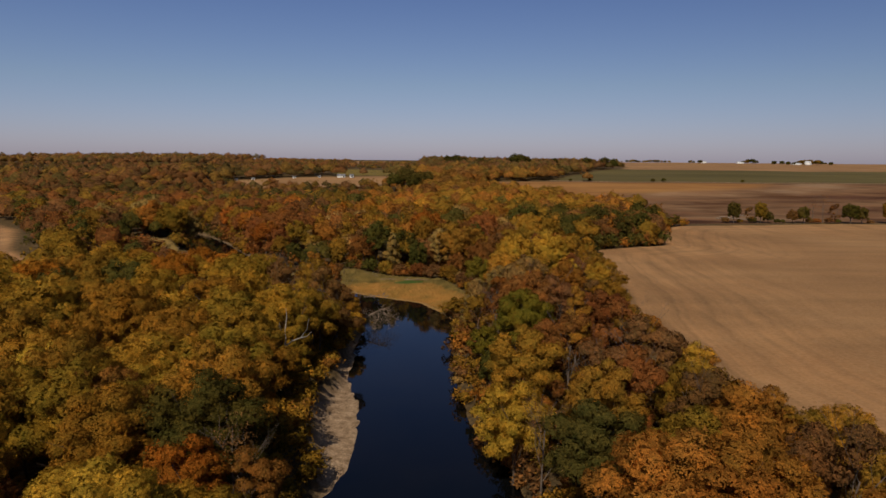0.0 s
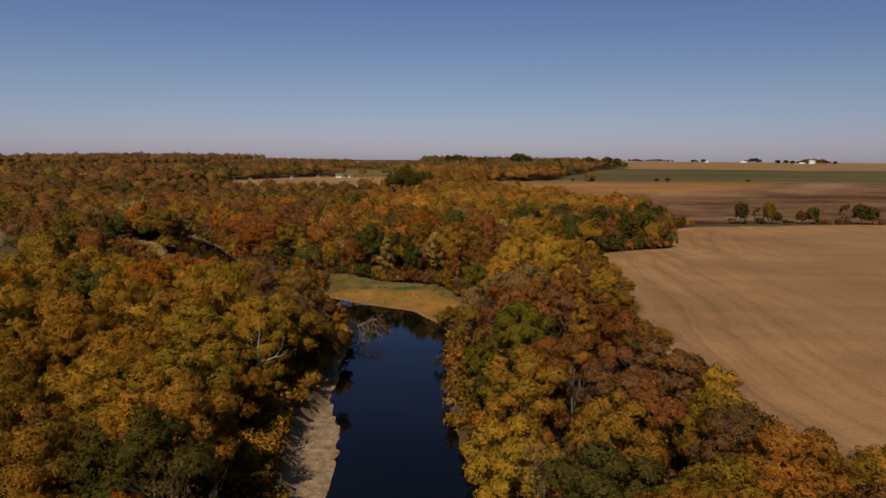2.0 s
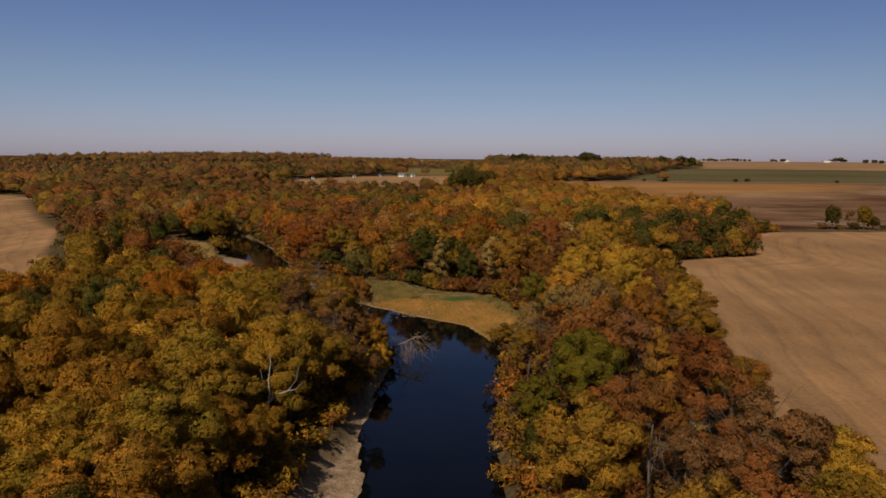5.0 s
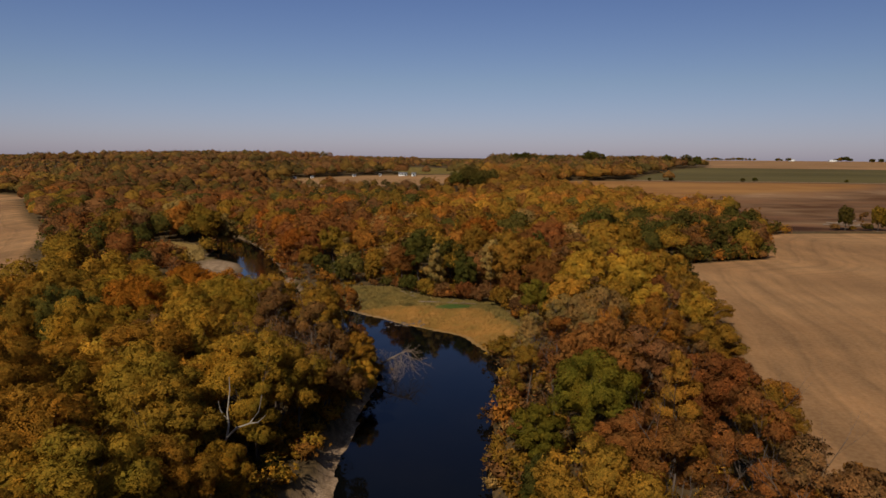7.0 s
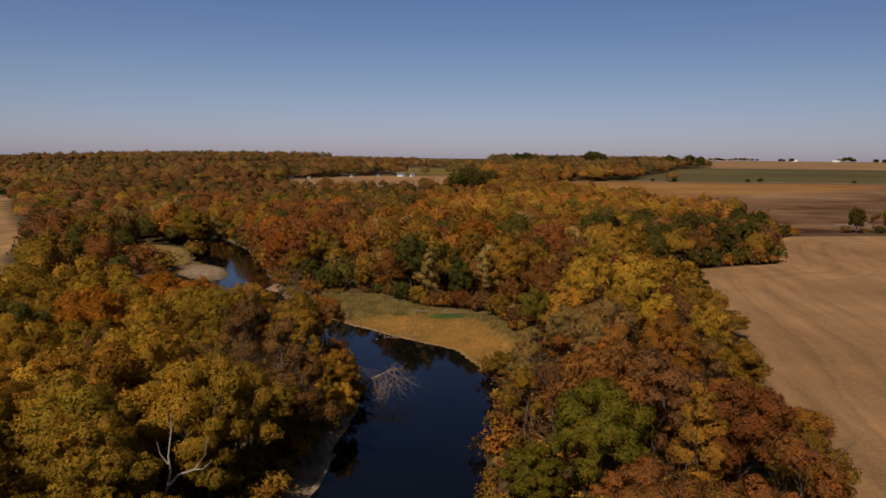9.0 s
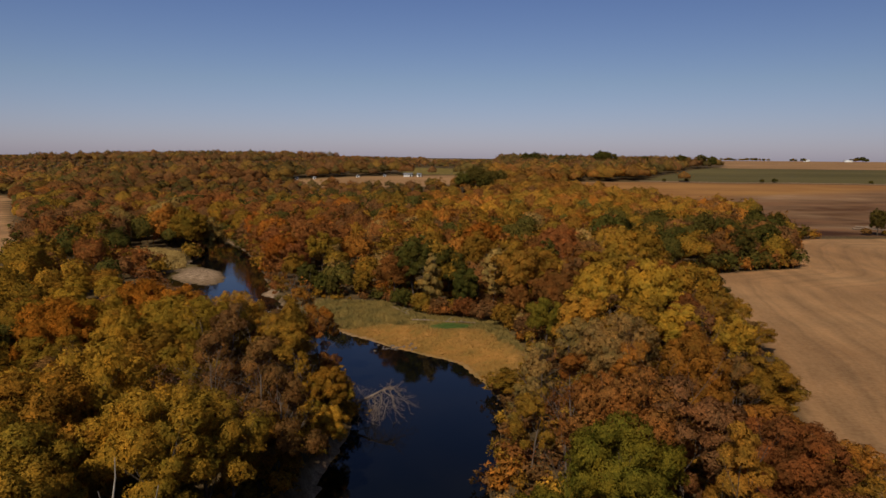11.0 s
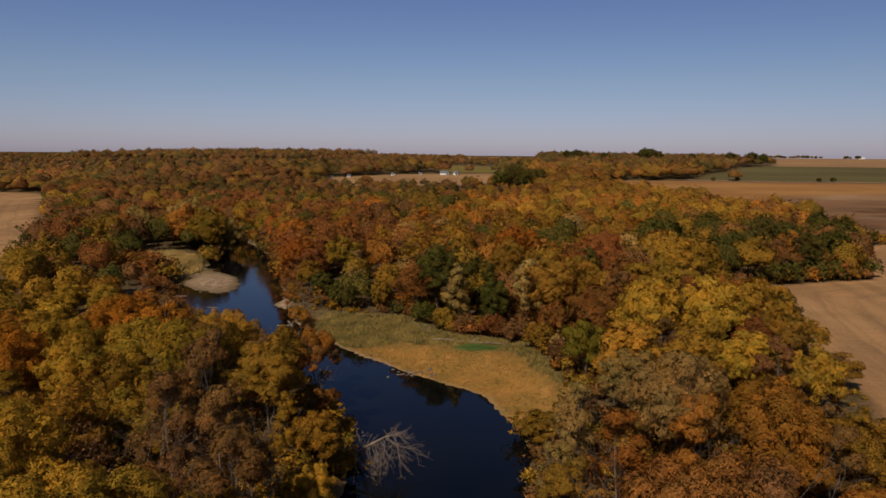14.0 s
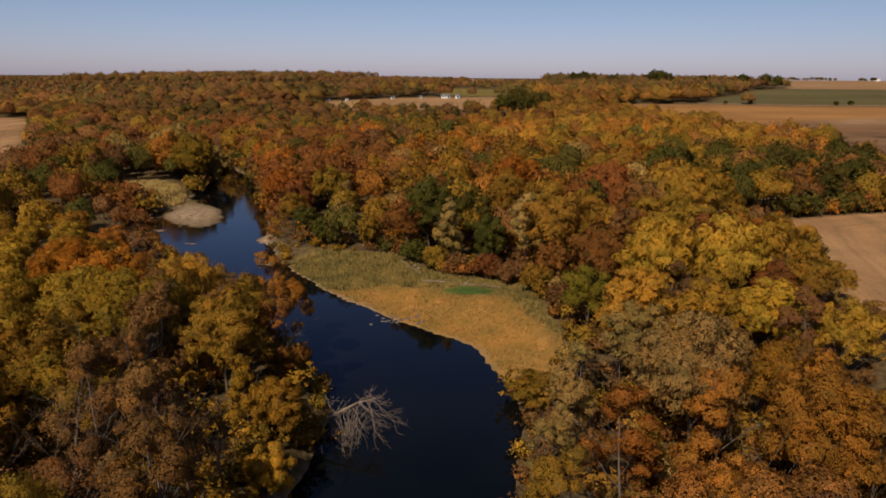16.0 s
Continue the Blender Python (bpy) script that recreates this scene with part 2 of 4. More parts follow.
GOLD = [(9, 184), (7, 203), (2, 219), (-3, 228.5), (-14, 229.5), (-19, 234), (-28.7, 236.5), (-36, 234), (-42, 236), (-60, 226), (-20, 196)]     # straw-coloured front of the meadow


# Low thicket inside the bend, and the gap in front of the pale forked tree.
BRUSH = [(-42, 215), (-60, 217), (-88, 246), (-116, 282), (-143, 312), (-122, 318), (-92, 272), (-62, 238)]
FALLEN = [(-23, 164), (-10, 164), (-10, 184), (-23, 180)]
CLEARING = [(-37, 113), (-27, 108), (-23, 112), (-23.5, 121), (-31, 126), (-36, 122)]


def inside(px, py, poly):
    hit = np.zeros(np.shape(px), bool)
    for (x0, y0), (x1, y1) in zip(poly, poly[1:] + poly[:1]):
        hit ^= ((y0 > py) != (y1 > py)) & (px < (x1 - x0) * (py - y0) / ((y1 - y0) or 1e-9) + x0)
    return hit


def edge_distance(px, py, poly):
    best = np.full(np.shape(px), 1e9)
    for (x0, y0), (x1, y1) in zip(poly, poly[1:] + poly[:1]):
        dx, dy = x1 - x0, y1 - y0
        t = np.clip(((px - x0) * dx + (py - y0) * dy) / (dx * dx + dy * dy), 0, 1)
        best = np.minimum(best, np.hypot(px - x0 - t * dx, py - y0 - t * dy))
    return best


def mask(px, py, poly, soft=1.5):
    d = edge_distance(px, py, poly) * np.where(inside(px, py, poly), 1, -1)
    return np.clip(0.5 + d / (2 * soft), 0, 1)


def waves(px, py, scale, seed):
    """Cheap smooth noise in -1..1."""
    r = np.random.RandomState(seed)
    out = 0
    for k in range(5):
        a, f, p = r.uniform(0, math.tau), scale * 1.7 ** k, r.uniform(0, math.tau)
        out = out + np.sin((px * math.cos(a) + py * math.sin(a)) * f + p + 1.5 * np.sin((px * math.sin(a) - py * math.cos(a)) * f * 0.7)) / 1.4 ** k
    return out / 3.0


def bank_distance(px, py):
    """Metres from the water's edge; negative in the river."""
    px, py = np.asarray(px, float), np.asarray(py, float)
    best = np.full(px.shape, 1e9)
    for (x0, y0, w0), (x1, y1, w1) in zip(RIVER[:-1], RIVER[1:]):
        dx, dy = x1 - x0, y1 - y0
        t = np.clip(((px - x0) * dx + (py - y0) * dy) / (dx * dx + dy * dy), 0, 1)
        best = np.minimum(best, np.hypot(px - x0 - t * dx, py - y0 - t * dy) - (w0 + (w1 - w0) * t) / 2)
    return best + 0.7 * waves(px, py, 0.25, 5)


def bar_width(py):
    return np.interp(py, [85, 88, 92, 99, 108, 119, 124, 130, 142, 150, 165, 172], [0, 1.6, 4.2, 5.6, 6.6, 7.8, 5.4, 2.8, 2.6, 1.9, 1.7, 0])


def gravel_bar(px, py):
    """The bar along the straight reach, 1 on it."""
    wide, b = bar_width(py), bank_distance(px, py)
    return np.clip((wide - b) / 1.2, 0, 1) * (px < -9) * (b > -2.5)


SHOALS = [(-115.5, 297, 3.0), (-103, 281, 3.2), (-86.5, 268, 2.6), (-108, 289, 2.0)]


def heap(px, py, x, y, a, b, turn=0.0):
    c, s = math.cos(turn), math.sin(turn)
    u, v = ((px - x) * c + (py - y) * s) / a, ((py - y) * c - (px - x) * s) / b
    return np.clip(1.22 - np.hypot(u, v) + 0.28 * waves(px, py, 0.16, 9), 0, 1)


def height(px, py):
    px, py = np.asarray(px, float), np.asarray(py, float)
    v = np.where(px < 0, py + 0.3 * px, py)
    z = np.interp(v, [0, 340, 450, 530, 620, 690, 720, 760, 1000, 1600, 2200, 5000], [2.3, 2.8, 4.2, 6.0, 12.0, 20.0, 22.8, 24.5, 31.5, 36.5, 39.5, 40.5])
    z = z + 0.35 * waves(px, py, 0.03, 1) + np.clip((v - 450) / 400, 0, 1) * 1.8 * waves(px, py, 0.006, 2)
    z = z + 6 * np.exp(-((px + 520) / 420) ** 2 - ((py - 1350) / 420) ** 2)
    b = bank_distance(px, py)
    gentle = np.maximum(gravel_bar(px, py), mask(px, py, MEADOW, 3.0))
    run = 3.0 + 16.0 * gentle
    rise = np.clip(b / run, 0, 1)
    land = 0.12 + (z - 0.12) * rise * rise * (3 - 2 * rise)
    bed = -np.clip(-b * 0.35, 0, 1.6)
    z = np.where(b > 0, np.where(b < 30, land, z), bed)
    bar = np.maximum(heap(px, py, -104.5, 306, 8.5, 17, 0.5) * 0.9, heap(px, py, -132, 328, 12, 18, 0.55) * 1.6)
    bar = np.maximum(bar, heap(px, py, -69.5, 275.5, 3.0, 5, 0.4) * 0.5)
    for x, y, a in SHOALS:
        bar = np.maximum(bar, heap(px, py, x, y, a, a * 0.5, 0.2) * 0.35)
    return np.maximum(z, np.where((bar > 0.02) & (b < 30), bar - 0.15, -9))


def spaced(stops):
    out = [stops[0][0]]
    for (a, step), (b, nxt) in zip(stops[:-1], stops[1:]):
        while out[-1] < b - 1e-6:
            f = (out[-1] - a) / (b - a)
            out.append(min(b, out[-1] + step + (nxt - step) * f))
    return np.array(out)


def build_ground():
    xs = spaced([(-4800, 400), (-1200, 60), (-320, 9), (-160, 2.0), (-45, 2.0), (-35, 1.2), (12, 1.2), (22, 2.0), (110, 2.0), (300, 8), (1200, 60), (4800, 400)])
    ys = spaced([(-900, 200), (-80, 12), (50, 2.0), (172, 2.0), (182, 1.2), (225, 1.2), (238, 2.0), (360, 2.0), (480, 6), (700, 6), (704, 2.2), (724, 2.2), (730, 7), (1100, 11), (1800, 60), (4900, 400)])
    gx, gy = np.meshgrid(xs, ys)
    x, y = gx.ravel(), gy.ravel()
    verts = np.stack([x, y, height(x, y)], 1)
    nx, ny = len(xs), len(ys)
    i = (np.arange(ny - 1)[:, None] * nx + np.arange(nx - 1)).ravel()
    quads = np.stack([i, i + 1, i + nx + 1, i + nx], 1)
    me = mesh_of("ground", verts, quads)
    me.polygons.foreach_set("use_smooth", np.ones(len(quads), bool))
    field = np.maximum.reduce([mask(x, y, FIELD_RIGHT, 1.2), mask(x, y, FIELD_LEFT, 1.2), mask(x, y, HOUSE_FIELD, 4), mask(x, y, TAN_FIELD, 5), mask(x, y, FAR_FIELD, 8)])
    b = bank_distance(x, y)
    meadow = mask(x, y, MEADOW, 2.0)
    straw = meadow * np.clip(mask(x, y, GOLD, 2.0) + 0.25 * waves(x, y, 0.3, 3) * mask(x, y, GOLD, 4.0), 0, 1)
    sand = np.maximum.reduce([gravel_bar(x, y), np.clip(1.2 - np.abs(b - 0.3) / 0.9, 0, 1) * np.where(x > -26, 0.3, 0.7) * ((y > 192) & (x > -58)), heap(x, y, -104.5, 306, 8.5, 17, 0.5) * 1.5, heap(x, y, -69.5, 275.5, 3.0, 5, 0.4) * 1.3])
    for sx, sy, a in SHOALS:
        sand = np.maximum(sand, heap(x, y, sx, sy, a, a * 0.5, 0.2) * 1.4)
    sand = np.clip(np.maximum(sand, heap(x, y, 196, 472, 12, 3.0, -0.1) * 0.8), 0, 1)
    sand = np.maximum(sand, 0.75 * np.clip(1.4 - np.abs(y - 713.5 - 0.004 * x) / 2.6, 0, 1) * (x > 110))          # the farm lane between the fields
    grass = np.maximum.reduce([meadow * (1 - straw), np.clip(heap(x, y, -132, 328, 12, 18, 0.55) * 2, 0, 1), mask(x, y, LAWN, 5)])
    row = np.exp(-((y - 451 - 0.008 * x) / 2.5) ** 2) * (x > 135)
    grass = np.maximum(grass, row)
    side = np.clip(1.15 - np.minimum(edge_distance(x, y, FIELD_RIGHT), edge_distance(x, y, FIELD_LEFT)) / 60, 0, 1)
    for name, values in (("field", field), ("straw", straw), ("grass", grass), ("sand", sand), ("side", side), ("rim", np.minimum(edge_distance(x, y, FIELD_RIGHT), edge_distance(x, y, FIELD_LEFT))), ("slope", mask(x, y, SLOPE_FIELD, 3)), ("crop", mask(x, y, CROP_FIELD, 4)), ("ochre", mask(x, y, OCHRE_FIELD, 10)), ("moss", np.clip(heap(x, y, -10.6, 231.4, 4.6, 2.1, -0.08) * 3, 0, 1))):
        me.attributes.new(name, "FLOAT", "POINT").data.foreach_set("value", np.asarray(values, np.float32))
    me.materials.append(GROUND)
    tagged(new("ground", me), "leaf-littered valley floor with tan harvested fields", "ground", kind="structure")


def mesh_of(name, verts, quads, normals=None):
    """A mesh from arrays; quads may hold -1 in the last column for a triangle."""
    me = bpy.data.meshes.new(name)
    verts, quads = np.asarray(verts, np.float32), np.asarray(quads, np.int32)
    if quads.shape[1] == 4 and (quads[:, 3] < 0).any():
        count = np.where(quads[:, 3] < 0, 3, 4)
        loops = quads.ravel()[quads.ravel() >= 0]
    else:
        count = np.full(len(quads), quads.shape[1])
        loops = quads.ravel()
    me.vertices.add(len(verts))
    me.vertices.foreach_set("co", verts.ravel())
    me.loops.add(len(loops))
    me.loops.foreach_set("vertex_index", loops)
    me.polygons.add(len(count))
    me.polygons.foreach_set("loop_start", np.r_[0, np.cumsum(count)[:-1]].astype(np.int32))
    me.polygons.foreach_set("loop_total", count.astype(np.int32))
    me.update(calc_edges=True)
    if normals is not None:
        me.normals_split_custom_set_from_vertices(normals)
    return me


build_ground()

# River: a sheet a little wider than its bed, let into the ground.
def build_river():
    xs, ys = np.arange(-480, 40.1, 4.0), np.arange(-400, 600.1, 4.0)
    gx, gy = np.meshgrid(xs, ys)
    cell = bank_distance(gx, gy) < 9
    idx = np.arange(gx.size).reshape(gx.shape)
    keep = cell[:-1, :-1] | cell[1:, 1:]
    quads = np.stack([idx[:-1, :-1][keep], idx[:-1, 1:][keep], idx[1:, 1:][keep], idx[1:, :-1][keep]], 1)
    used, back_to = np.unique(quads, return_inverse=True)
    verts = np.stack([gx.ravel()[used], gy.ravel()[used], np.zeros(len(used))], 1)
    me = mesh_of("river", verts, back_to.reshape(-1, 4))
    vx, vy = verts[:, 0], verts[:, 1]
    riffle = np.clip((vy - 262) / 14, 0, 1) * np.clip((345 - vy) / 25, 0, 1) * np.clip(0.6 + 0.7 * waves(vx, vy, 0.09, 17), 0, 1)
    me.attributes.new("riffle", "FLOAT", "POINT").data.foreach_set("value", riffle.astype(np.float32))
    me.materials.append(WATER)
    tagged(new("water", me), "calm dark blue river bending between wooded banks", "river", kind="structure")


build_river()


# ---------------------------------------------------------------- trees
def unit(v):
    return v / np.maximum(np.linalg.norm(v, axis=-1, keepdims=True), 1e-9)


def ico(level):
    bm = bmesh.new()
    bmesh.ops.create_icosphere(bm, subdivisions=level, radius=1)
    v = np.array([p.co[:] for p in bm.verts])
    f = np.array([[q.index for q in p.verts] for p in bm.faces])
    bm.free()
    return v, f


ICO1, ICO2, ICO3 = ico(1), ico(2), ico(3)


def crown_lobes(r, tall, wide, base, style):
    """Balls that together make a crown: rows of x, y, z, radius."""
    lobes = []
    if style == "round":
        mid, half = base + (tall - base) * 0.5, (tall - base) * 0.5
        lobes.append((0, 0, mid, wide * 0.55))
        count = 24
        for k in range(count):
            f = 1 - 1.5 * (k + 0.5) / count            # from the top down to the lower skirt
            a = k * 2.39996 + r.uniform(-0.45, 0.45)
            ring = math.sqrt(max(0.0, 1 - f * f)) ** 0.8
            reach = r.uniform(0.6, 0.95)
            lobes.append((wide * ring * reach * math.cos(a), wide * ring * reach * math.sin(a), mid + half * f * r.uniform(0.7, 0.95), wide * r.uniform(0.24, 0.42)))
    elif style == "upright":
        for k in range(15):
            f = (k + 0.5) / 15
            a = k * 2.4 + r.uniform(-0.4, 0.4)
            o = wide * (0.55 * (1 - f) ** 0.7 + 0.06) * r.uniform(0.7, 1.2)
            lobes.append((o * math.cos(a), o * math.sin(a), base + (tall - base) * (0.1 + 0.83 * f), wide * (0.52 - 0.26 * f) * r.uniform(0.85, 1.15)))
    else:  # broken: separate tufts
        for k in range(17):
            a, f = r.uniform(0, math.tau), r.uniform(0.1, 1)
            o = wide * math.sqrt(r.uniform(0.05, 1)) * (1.05 - 0.55 * f)
            lobes.append((o * math.cos(a), o * math.sin(a), base + (tall - base) * (0.12 + 0.8 * f), wide * r.uniform(0.22, 0.38)))
    return np.array(lobes)


def leaf_layer(r, place, way, round_way, size, flat=0.42):
    """One leaf spray a place, a bent three-cornered blade that faces along way, more or less."""
    n = len(place)
    face = unit(way + (0, 0, 0.2) + r.normal(size=(n, 3)) * flat)
    side = unit(np.cross(face, r.normal(size=(n, 3))))
    over = np.cross(face, side)
    half = size * r.uniform(0.6, 1.25, (n, 1)) / 2
    tip = place + side * half * 1.3 - face * half * 0.3
    soft = unit(round_way + face * 0.25)
    return np.stack([tip, place - side * half * 0.7 + over * half, place - side * half * 0.7 - over * half], 1).reshape(-1, 3), np.repeat(soft, 3, axis=0)


def crown_mesh(name, seed, tall, wide, base, style, leaves, size, inner=0.17, squash=0.85, bumps=11, heart=0.8, flat=0.42, shade=(0.45, 0.85, 0.5), ball=None):
    """Leaf sprays over knobbly lobes, with a looser layer of larger sprays inside. Returns vertices and triangles."""
    r = np.random.RandomState(seed)
    lobes = crown_lobes(r, tall, wide, base, style)
    area = lobes[:, 3] ** 2

    def layer(count, low, high, knob):
        pick = r.choice(len(lobes), count, p=area / area.sum())
        if knob:
            knobs = unit(r.normal(size=(len(lobes), bumps, 3)) + (0, 0, 0.3))
            own = unit(r.normal(size=(count, 3)))
            k = knobs[pick, r.randint(bumps, size=count)]
            own = unit(own + k * 0.75)
            rad = lobes[pick, 3:]
            place = lobes[pick, :3] + (k * 0.60 + own * 0.46 * r.uniform(0.8, 1.1, (count, 1))) * rad * (1, 1, squash)
            way = own
        else:
            way = unit(r.normal(size=(count, 3)) + (0, 0, 0.3))
            place = lobes[pick, :3] + way * lobes[pick, 3:] * r.uniform(low, high, (count, 1)) * (1, 1, squash)
        hidden = np.zeros(count, bool)
        for q, (x, y, z, rad) in enumerate(lobes):
            hidden |= (pick != q) & (np.linalg.norm((place - (x, y, z)) / (1, 1, squash), axis=1) < rad * 0.66)
        lobe_way = unit(place - lobes[pick, :3])
        crown_way = unit((place - (0, 0, base + (tall - base) * 0.35)) / (wide, wide, tall - base))
        round_way = unit(way * shade[0] + lobe_way * shade[1] + crown_way * shade[2])
        return place[~hidden], way[~hidden], round_way[~hidden]

    outer, n_out = leaf_layer(r, *layer(leaves, 0, 0, True), size, flat)
    core, n_in = leaf_layer(r, *layer(int(leaves * inner), 0.55, 0.75, False), size * 1.8, 0.3)
    verts, normals = np.concatenate([core, outer]), np.concatenate([n_in, n_out])
    tris = np.c_[np.arange(len(verts)).reshape(-1, 3), np.full(len(verts) // 3, -1)]
    if heart and style == "round":                      # the dense, closed heart of the crown, swollen round each lobe
        ball, f = ball or (ICO3 if leaves > 3000 else ICO2)
        mid = np.array((0, 0, base + (tall - base) * 0.45))
        off, rad = (lobes[:, :3] - mid) / (1, 1, squash), lobes[:, 3]
        along = ball @ off.T
        under = rad ** 2 - (off ** 2).sum(1) + along ** 2
        reach = np.where(under > 0, along + np.sqrt(np.maximum(under, 0)), 0.35 * wide)
        which = reach.argmax(1)
        far = np.clip(reach.max(1), 0.3 * wide, None)[:, None] * (1 + 0.05 * r.normal(size=(len(ball), 1)))
        skin = ball * far * heart
        lobe_way = unit(skin / heart - off[which])
        tris = np.concatenate([tris, np.c_[f + len(verts), np.full(len(f), -1)]])
        verts, normals = np.concatenate([verts, skin * (1, 1, squash) + mid]), np.concatenate([normals, unit(lobe_way * 0.7 + ball * 0.6)])
    return verts, tris, normals


def limb(verts, faces, path, radii, sides=5):
    """A tapered tube along a path."""
    path = np.array(path, float)
    start = len(verts)
    for k, p in enumerate(path):
        d = unit(path[min(k + 1, len(path) - 1)] - path[max(k - 1, 0)])
        u = unit(np.cross(d, (0.3, 0.9, 0.1) if abs(d[2]) > 0.8 else (0, 0, 1)))
        w = np.cross(d, u)
        for s in range(sides):
            a = math.tau * s / sides
            verts.append(p + radii[k] * (u * math.cos(a) + w * math.sin(a)))
    for k in range(len(path) - 1):
        for s in range(sides):
            a, b = start + k * sides + s, start + k * sides + (s + 1) % sides
            faces.append((a, b, b + sides, a + sides))


def branches(seed, tall, radius, spread, depth, lean=(0, 0), twig_count=4, first=0.3):
    """Trunk and limbs, forked to the given depth. Returns vertices and quads."""
    r = np.random.RandomState(seed)
    verts, faces = [], []

    def grow(p, d, length, rad, left):
        steps = 4 if left == depth else 3 if left == depth - 1 else 2
        path, radii = [p], [rad]
        for k in range(steps):
            d = unit(d + r.normal(size=3) * (0.07 if left == depth else 0.16) + np.array((0, 0, 0.05)))
            path.append(path[-1] + d * length / steps)
            radii.append(rad * (1 - 0.55 * (k + 1) / steps))
        limb(verts, faces, path, radii, 6 if left == depth else 3)
        if left == 0:
            return
        n = twig_count + (2 if left == depth else 0)
        for k in range(n):
            f = first + (1 - first) * (k + r.uniform(0.2, 0.9)) / n if left == depth else r.uniform(0.25, 1.0)
            q = min(int(f * steps), steps - 1)
            at = path[q] + (path[q + 1] - path[q]) * (f * steps - q)
            a = k * 2.4 + r.uniform(-0.5, 0.5)
            out = np.array((math.cos(a), math.sin(a), r.uniform(0.3, 0.9)))
            grow(at, unit(d * (0.9 if left == depth else 0.7) + out * spread), length * r.uniform(0.42, 0.62), rad * (1 - 0.55 * f) * 0.55, left - 1)

    grow(np.array((0.0, 0.0, -0.3)), unit(np.array((lean[0], lean[1], 1.0))), tall, radius, depth)
    return np.array(verts), np.array(faces)


def part(name, me, mat, parent, label=""):
    if not me.materials:
        me.materials.append(mat)
    ob = new(name, me)
    ob.parent = parent
    if label:
        ob["label"] = label
    return ob


KINDS = {}


def tree_kind(key, name, seed, tall, wide, base, style, leaves, size, inner=0.3, trunk=0.28, depth=2, bark=BARK, spread=0.7, twig_count=4):
    """A kind of tree: its trunk, and its crown in a fine and a coarser leaf."""
    trunk_mesh = mesh_of(name + "_trunk", *branches(seed, tall * (0.72 if bark is TWIG else 0.6), trunk, spread, depth, twig_count=twig_count))
    fine = mesh_of(name + "_crown", *crown_mesh(name, seed, tall, wide, base, style, leaves, size * 1.15, inner, squash=0.72, heart=0.74))
    coarse = mesh_of(name + "_crown", *crown_mesh(name, seed, tall, wide, base, style, int(leaves * 0.5), size * 1.36, inner + 0.06, squash=0.75, bumps=8, heart=0.76))
    rough = mesh_of(name + "_crown", *crown_mesh(name, seed, tall, wide, base, style, int(leaves * 0.22), size * 2.0, inner + 0.06, squash=0.8, bumps=6, heart=0.82))
    KINDS[key] = (name, trunk_mesh, fine, coarse, rough, bark, tall, wide)


# key, name, seed, height, crown radius, crown base, style, leaf sprays, spray size
tree_kind("a", "broadleaf_tree", 11, 16.5, 6.3, 4.0, "round", 8600, 0.40)
tree_kind("b", "broadleaf_tree", 12, 15.0, 5.6, 3.5, "round", 7600, 0.38)
tree_kind("c", "broadleaf_tree", 13, 18.0, 5.7, 5.0, "round", 8200, 0.40)
tree_kind("d", "broadleaf_tree", 14, 13.5, 5.1, 2.5, "round", 7200, 0.37)
tree_kind("u", "upright_tree", 15, 18.0, 4.6, 2.5, "upright", 6800, 0.40)
tree_kind("v", "upright_tree", 16, 15.0, 4.2, 2.0, "upright", 6200, 0.37)
tree_kind("s", "sparse_tree", 17, 17.0, 5.2, 3.5, "broken", 7000, 0.34, inner=0.12, depth=3, trunk=0.19, bark=TWIG)
tree_kind("t", "sparse_tree", 18, 15.5, 4.9, 2.5, "broken", 6500, 0.34, inner=0.12, depth=3, trunk=0.18, bark=TWIG)
tree_kind("n", "bare_tree", 19, 15.5, 4.5, 4.0, "broken", 1500, 0.2, inner=0.0, depth=3, trunk=0.2, bark=TWIG)
tree_kind("w", "willow_tree", 20, 13.5, 7.0, 0.8, "round", 8600, 0.5)
tree_kind("k", "hedgerow_tree", 22, 13.0, 4.6, 0.6, "round", 6500, 0.40)
tree_kind("h", "shrub", 21, 5.0, 2.8, 0.3, "round", 2600, 0.32, depth=1, trunk=0.1)

# colour key: base colour and the words for it
HUES = {
    "Y": ((0.375, 0.24, 0.032), "golden-yellow"), "G": ((0.275, 0.165, 0.023), "olive-gold"), "O": ((0.33, 0.128, 0.017), "orange-red"),
    "R": ((0.215, 0.092, 0.026), "rusty brown"), "B": ((0.165, 0.092, 0.036), "dull brown"), "D": ((0.066, 0.072, 0.017), "dark green"),
    "A": ((0.32, 0.145, 0.025), "amber"), "E": ((0.215, 0.142, 0.021), "olive-green"), "L": ((0.15, 0.138, 0.018), "fresh green"), "P": ((0.3, 0.215, 0.072), "pale yellow-green"), "N": ((0.16, 0.085, 0.042), "leafless grey")}


def mean_hue(x, y):
    """The colour that a stretch of the woods has as a whole."""
    if x < 0 and y < 215 or x < -40 and y < 262:
        return np.array((0.215, 0.138, 0.018))
    if y < 250:
        return np.array((0.185, 0.105, 0.028))
    if x > -60 and 400 < y < 760:
        return np.array((0.255, 0.142, 0.024))
    if x < -60 or y > 760:
        return np.array((0.175, 0.088, 0.028))
    return np.array((0.205, 0.108, 0.026))


def tint_of(hue, x, y, blend):
    if hue in "DELYP":
        blend *= 0.35
    warm = hue in "ROABN"
    scale = 0.99 if x < 0 and y < 262 else 0.95 if x > 0 and y < 250 else 1.02
    return (np.array(HUES[hue][0]) * (1 - blend) + mean_hue(x, y) * blend) * ((1.08, 0.9, 0.92) if warm else (1.1, 0.92, 0.9)) * scale


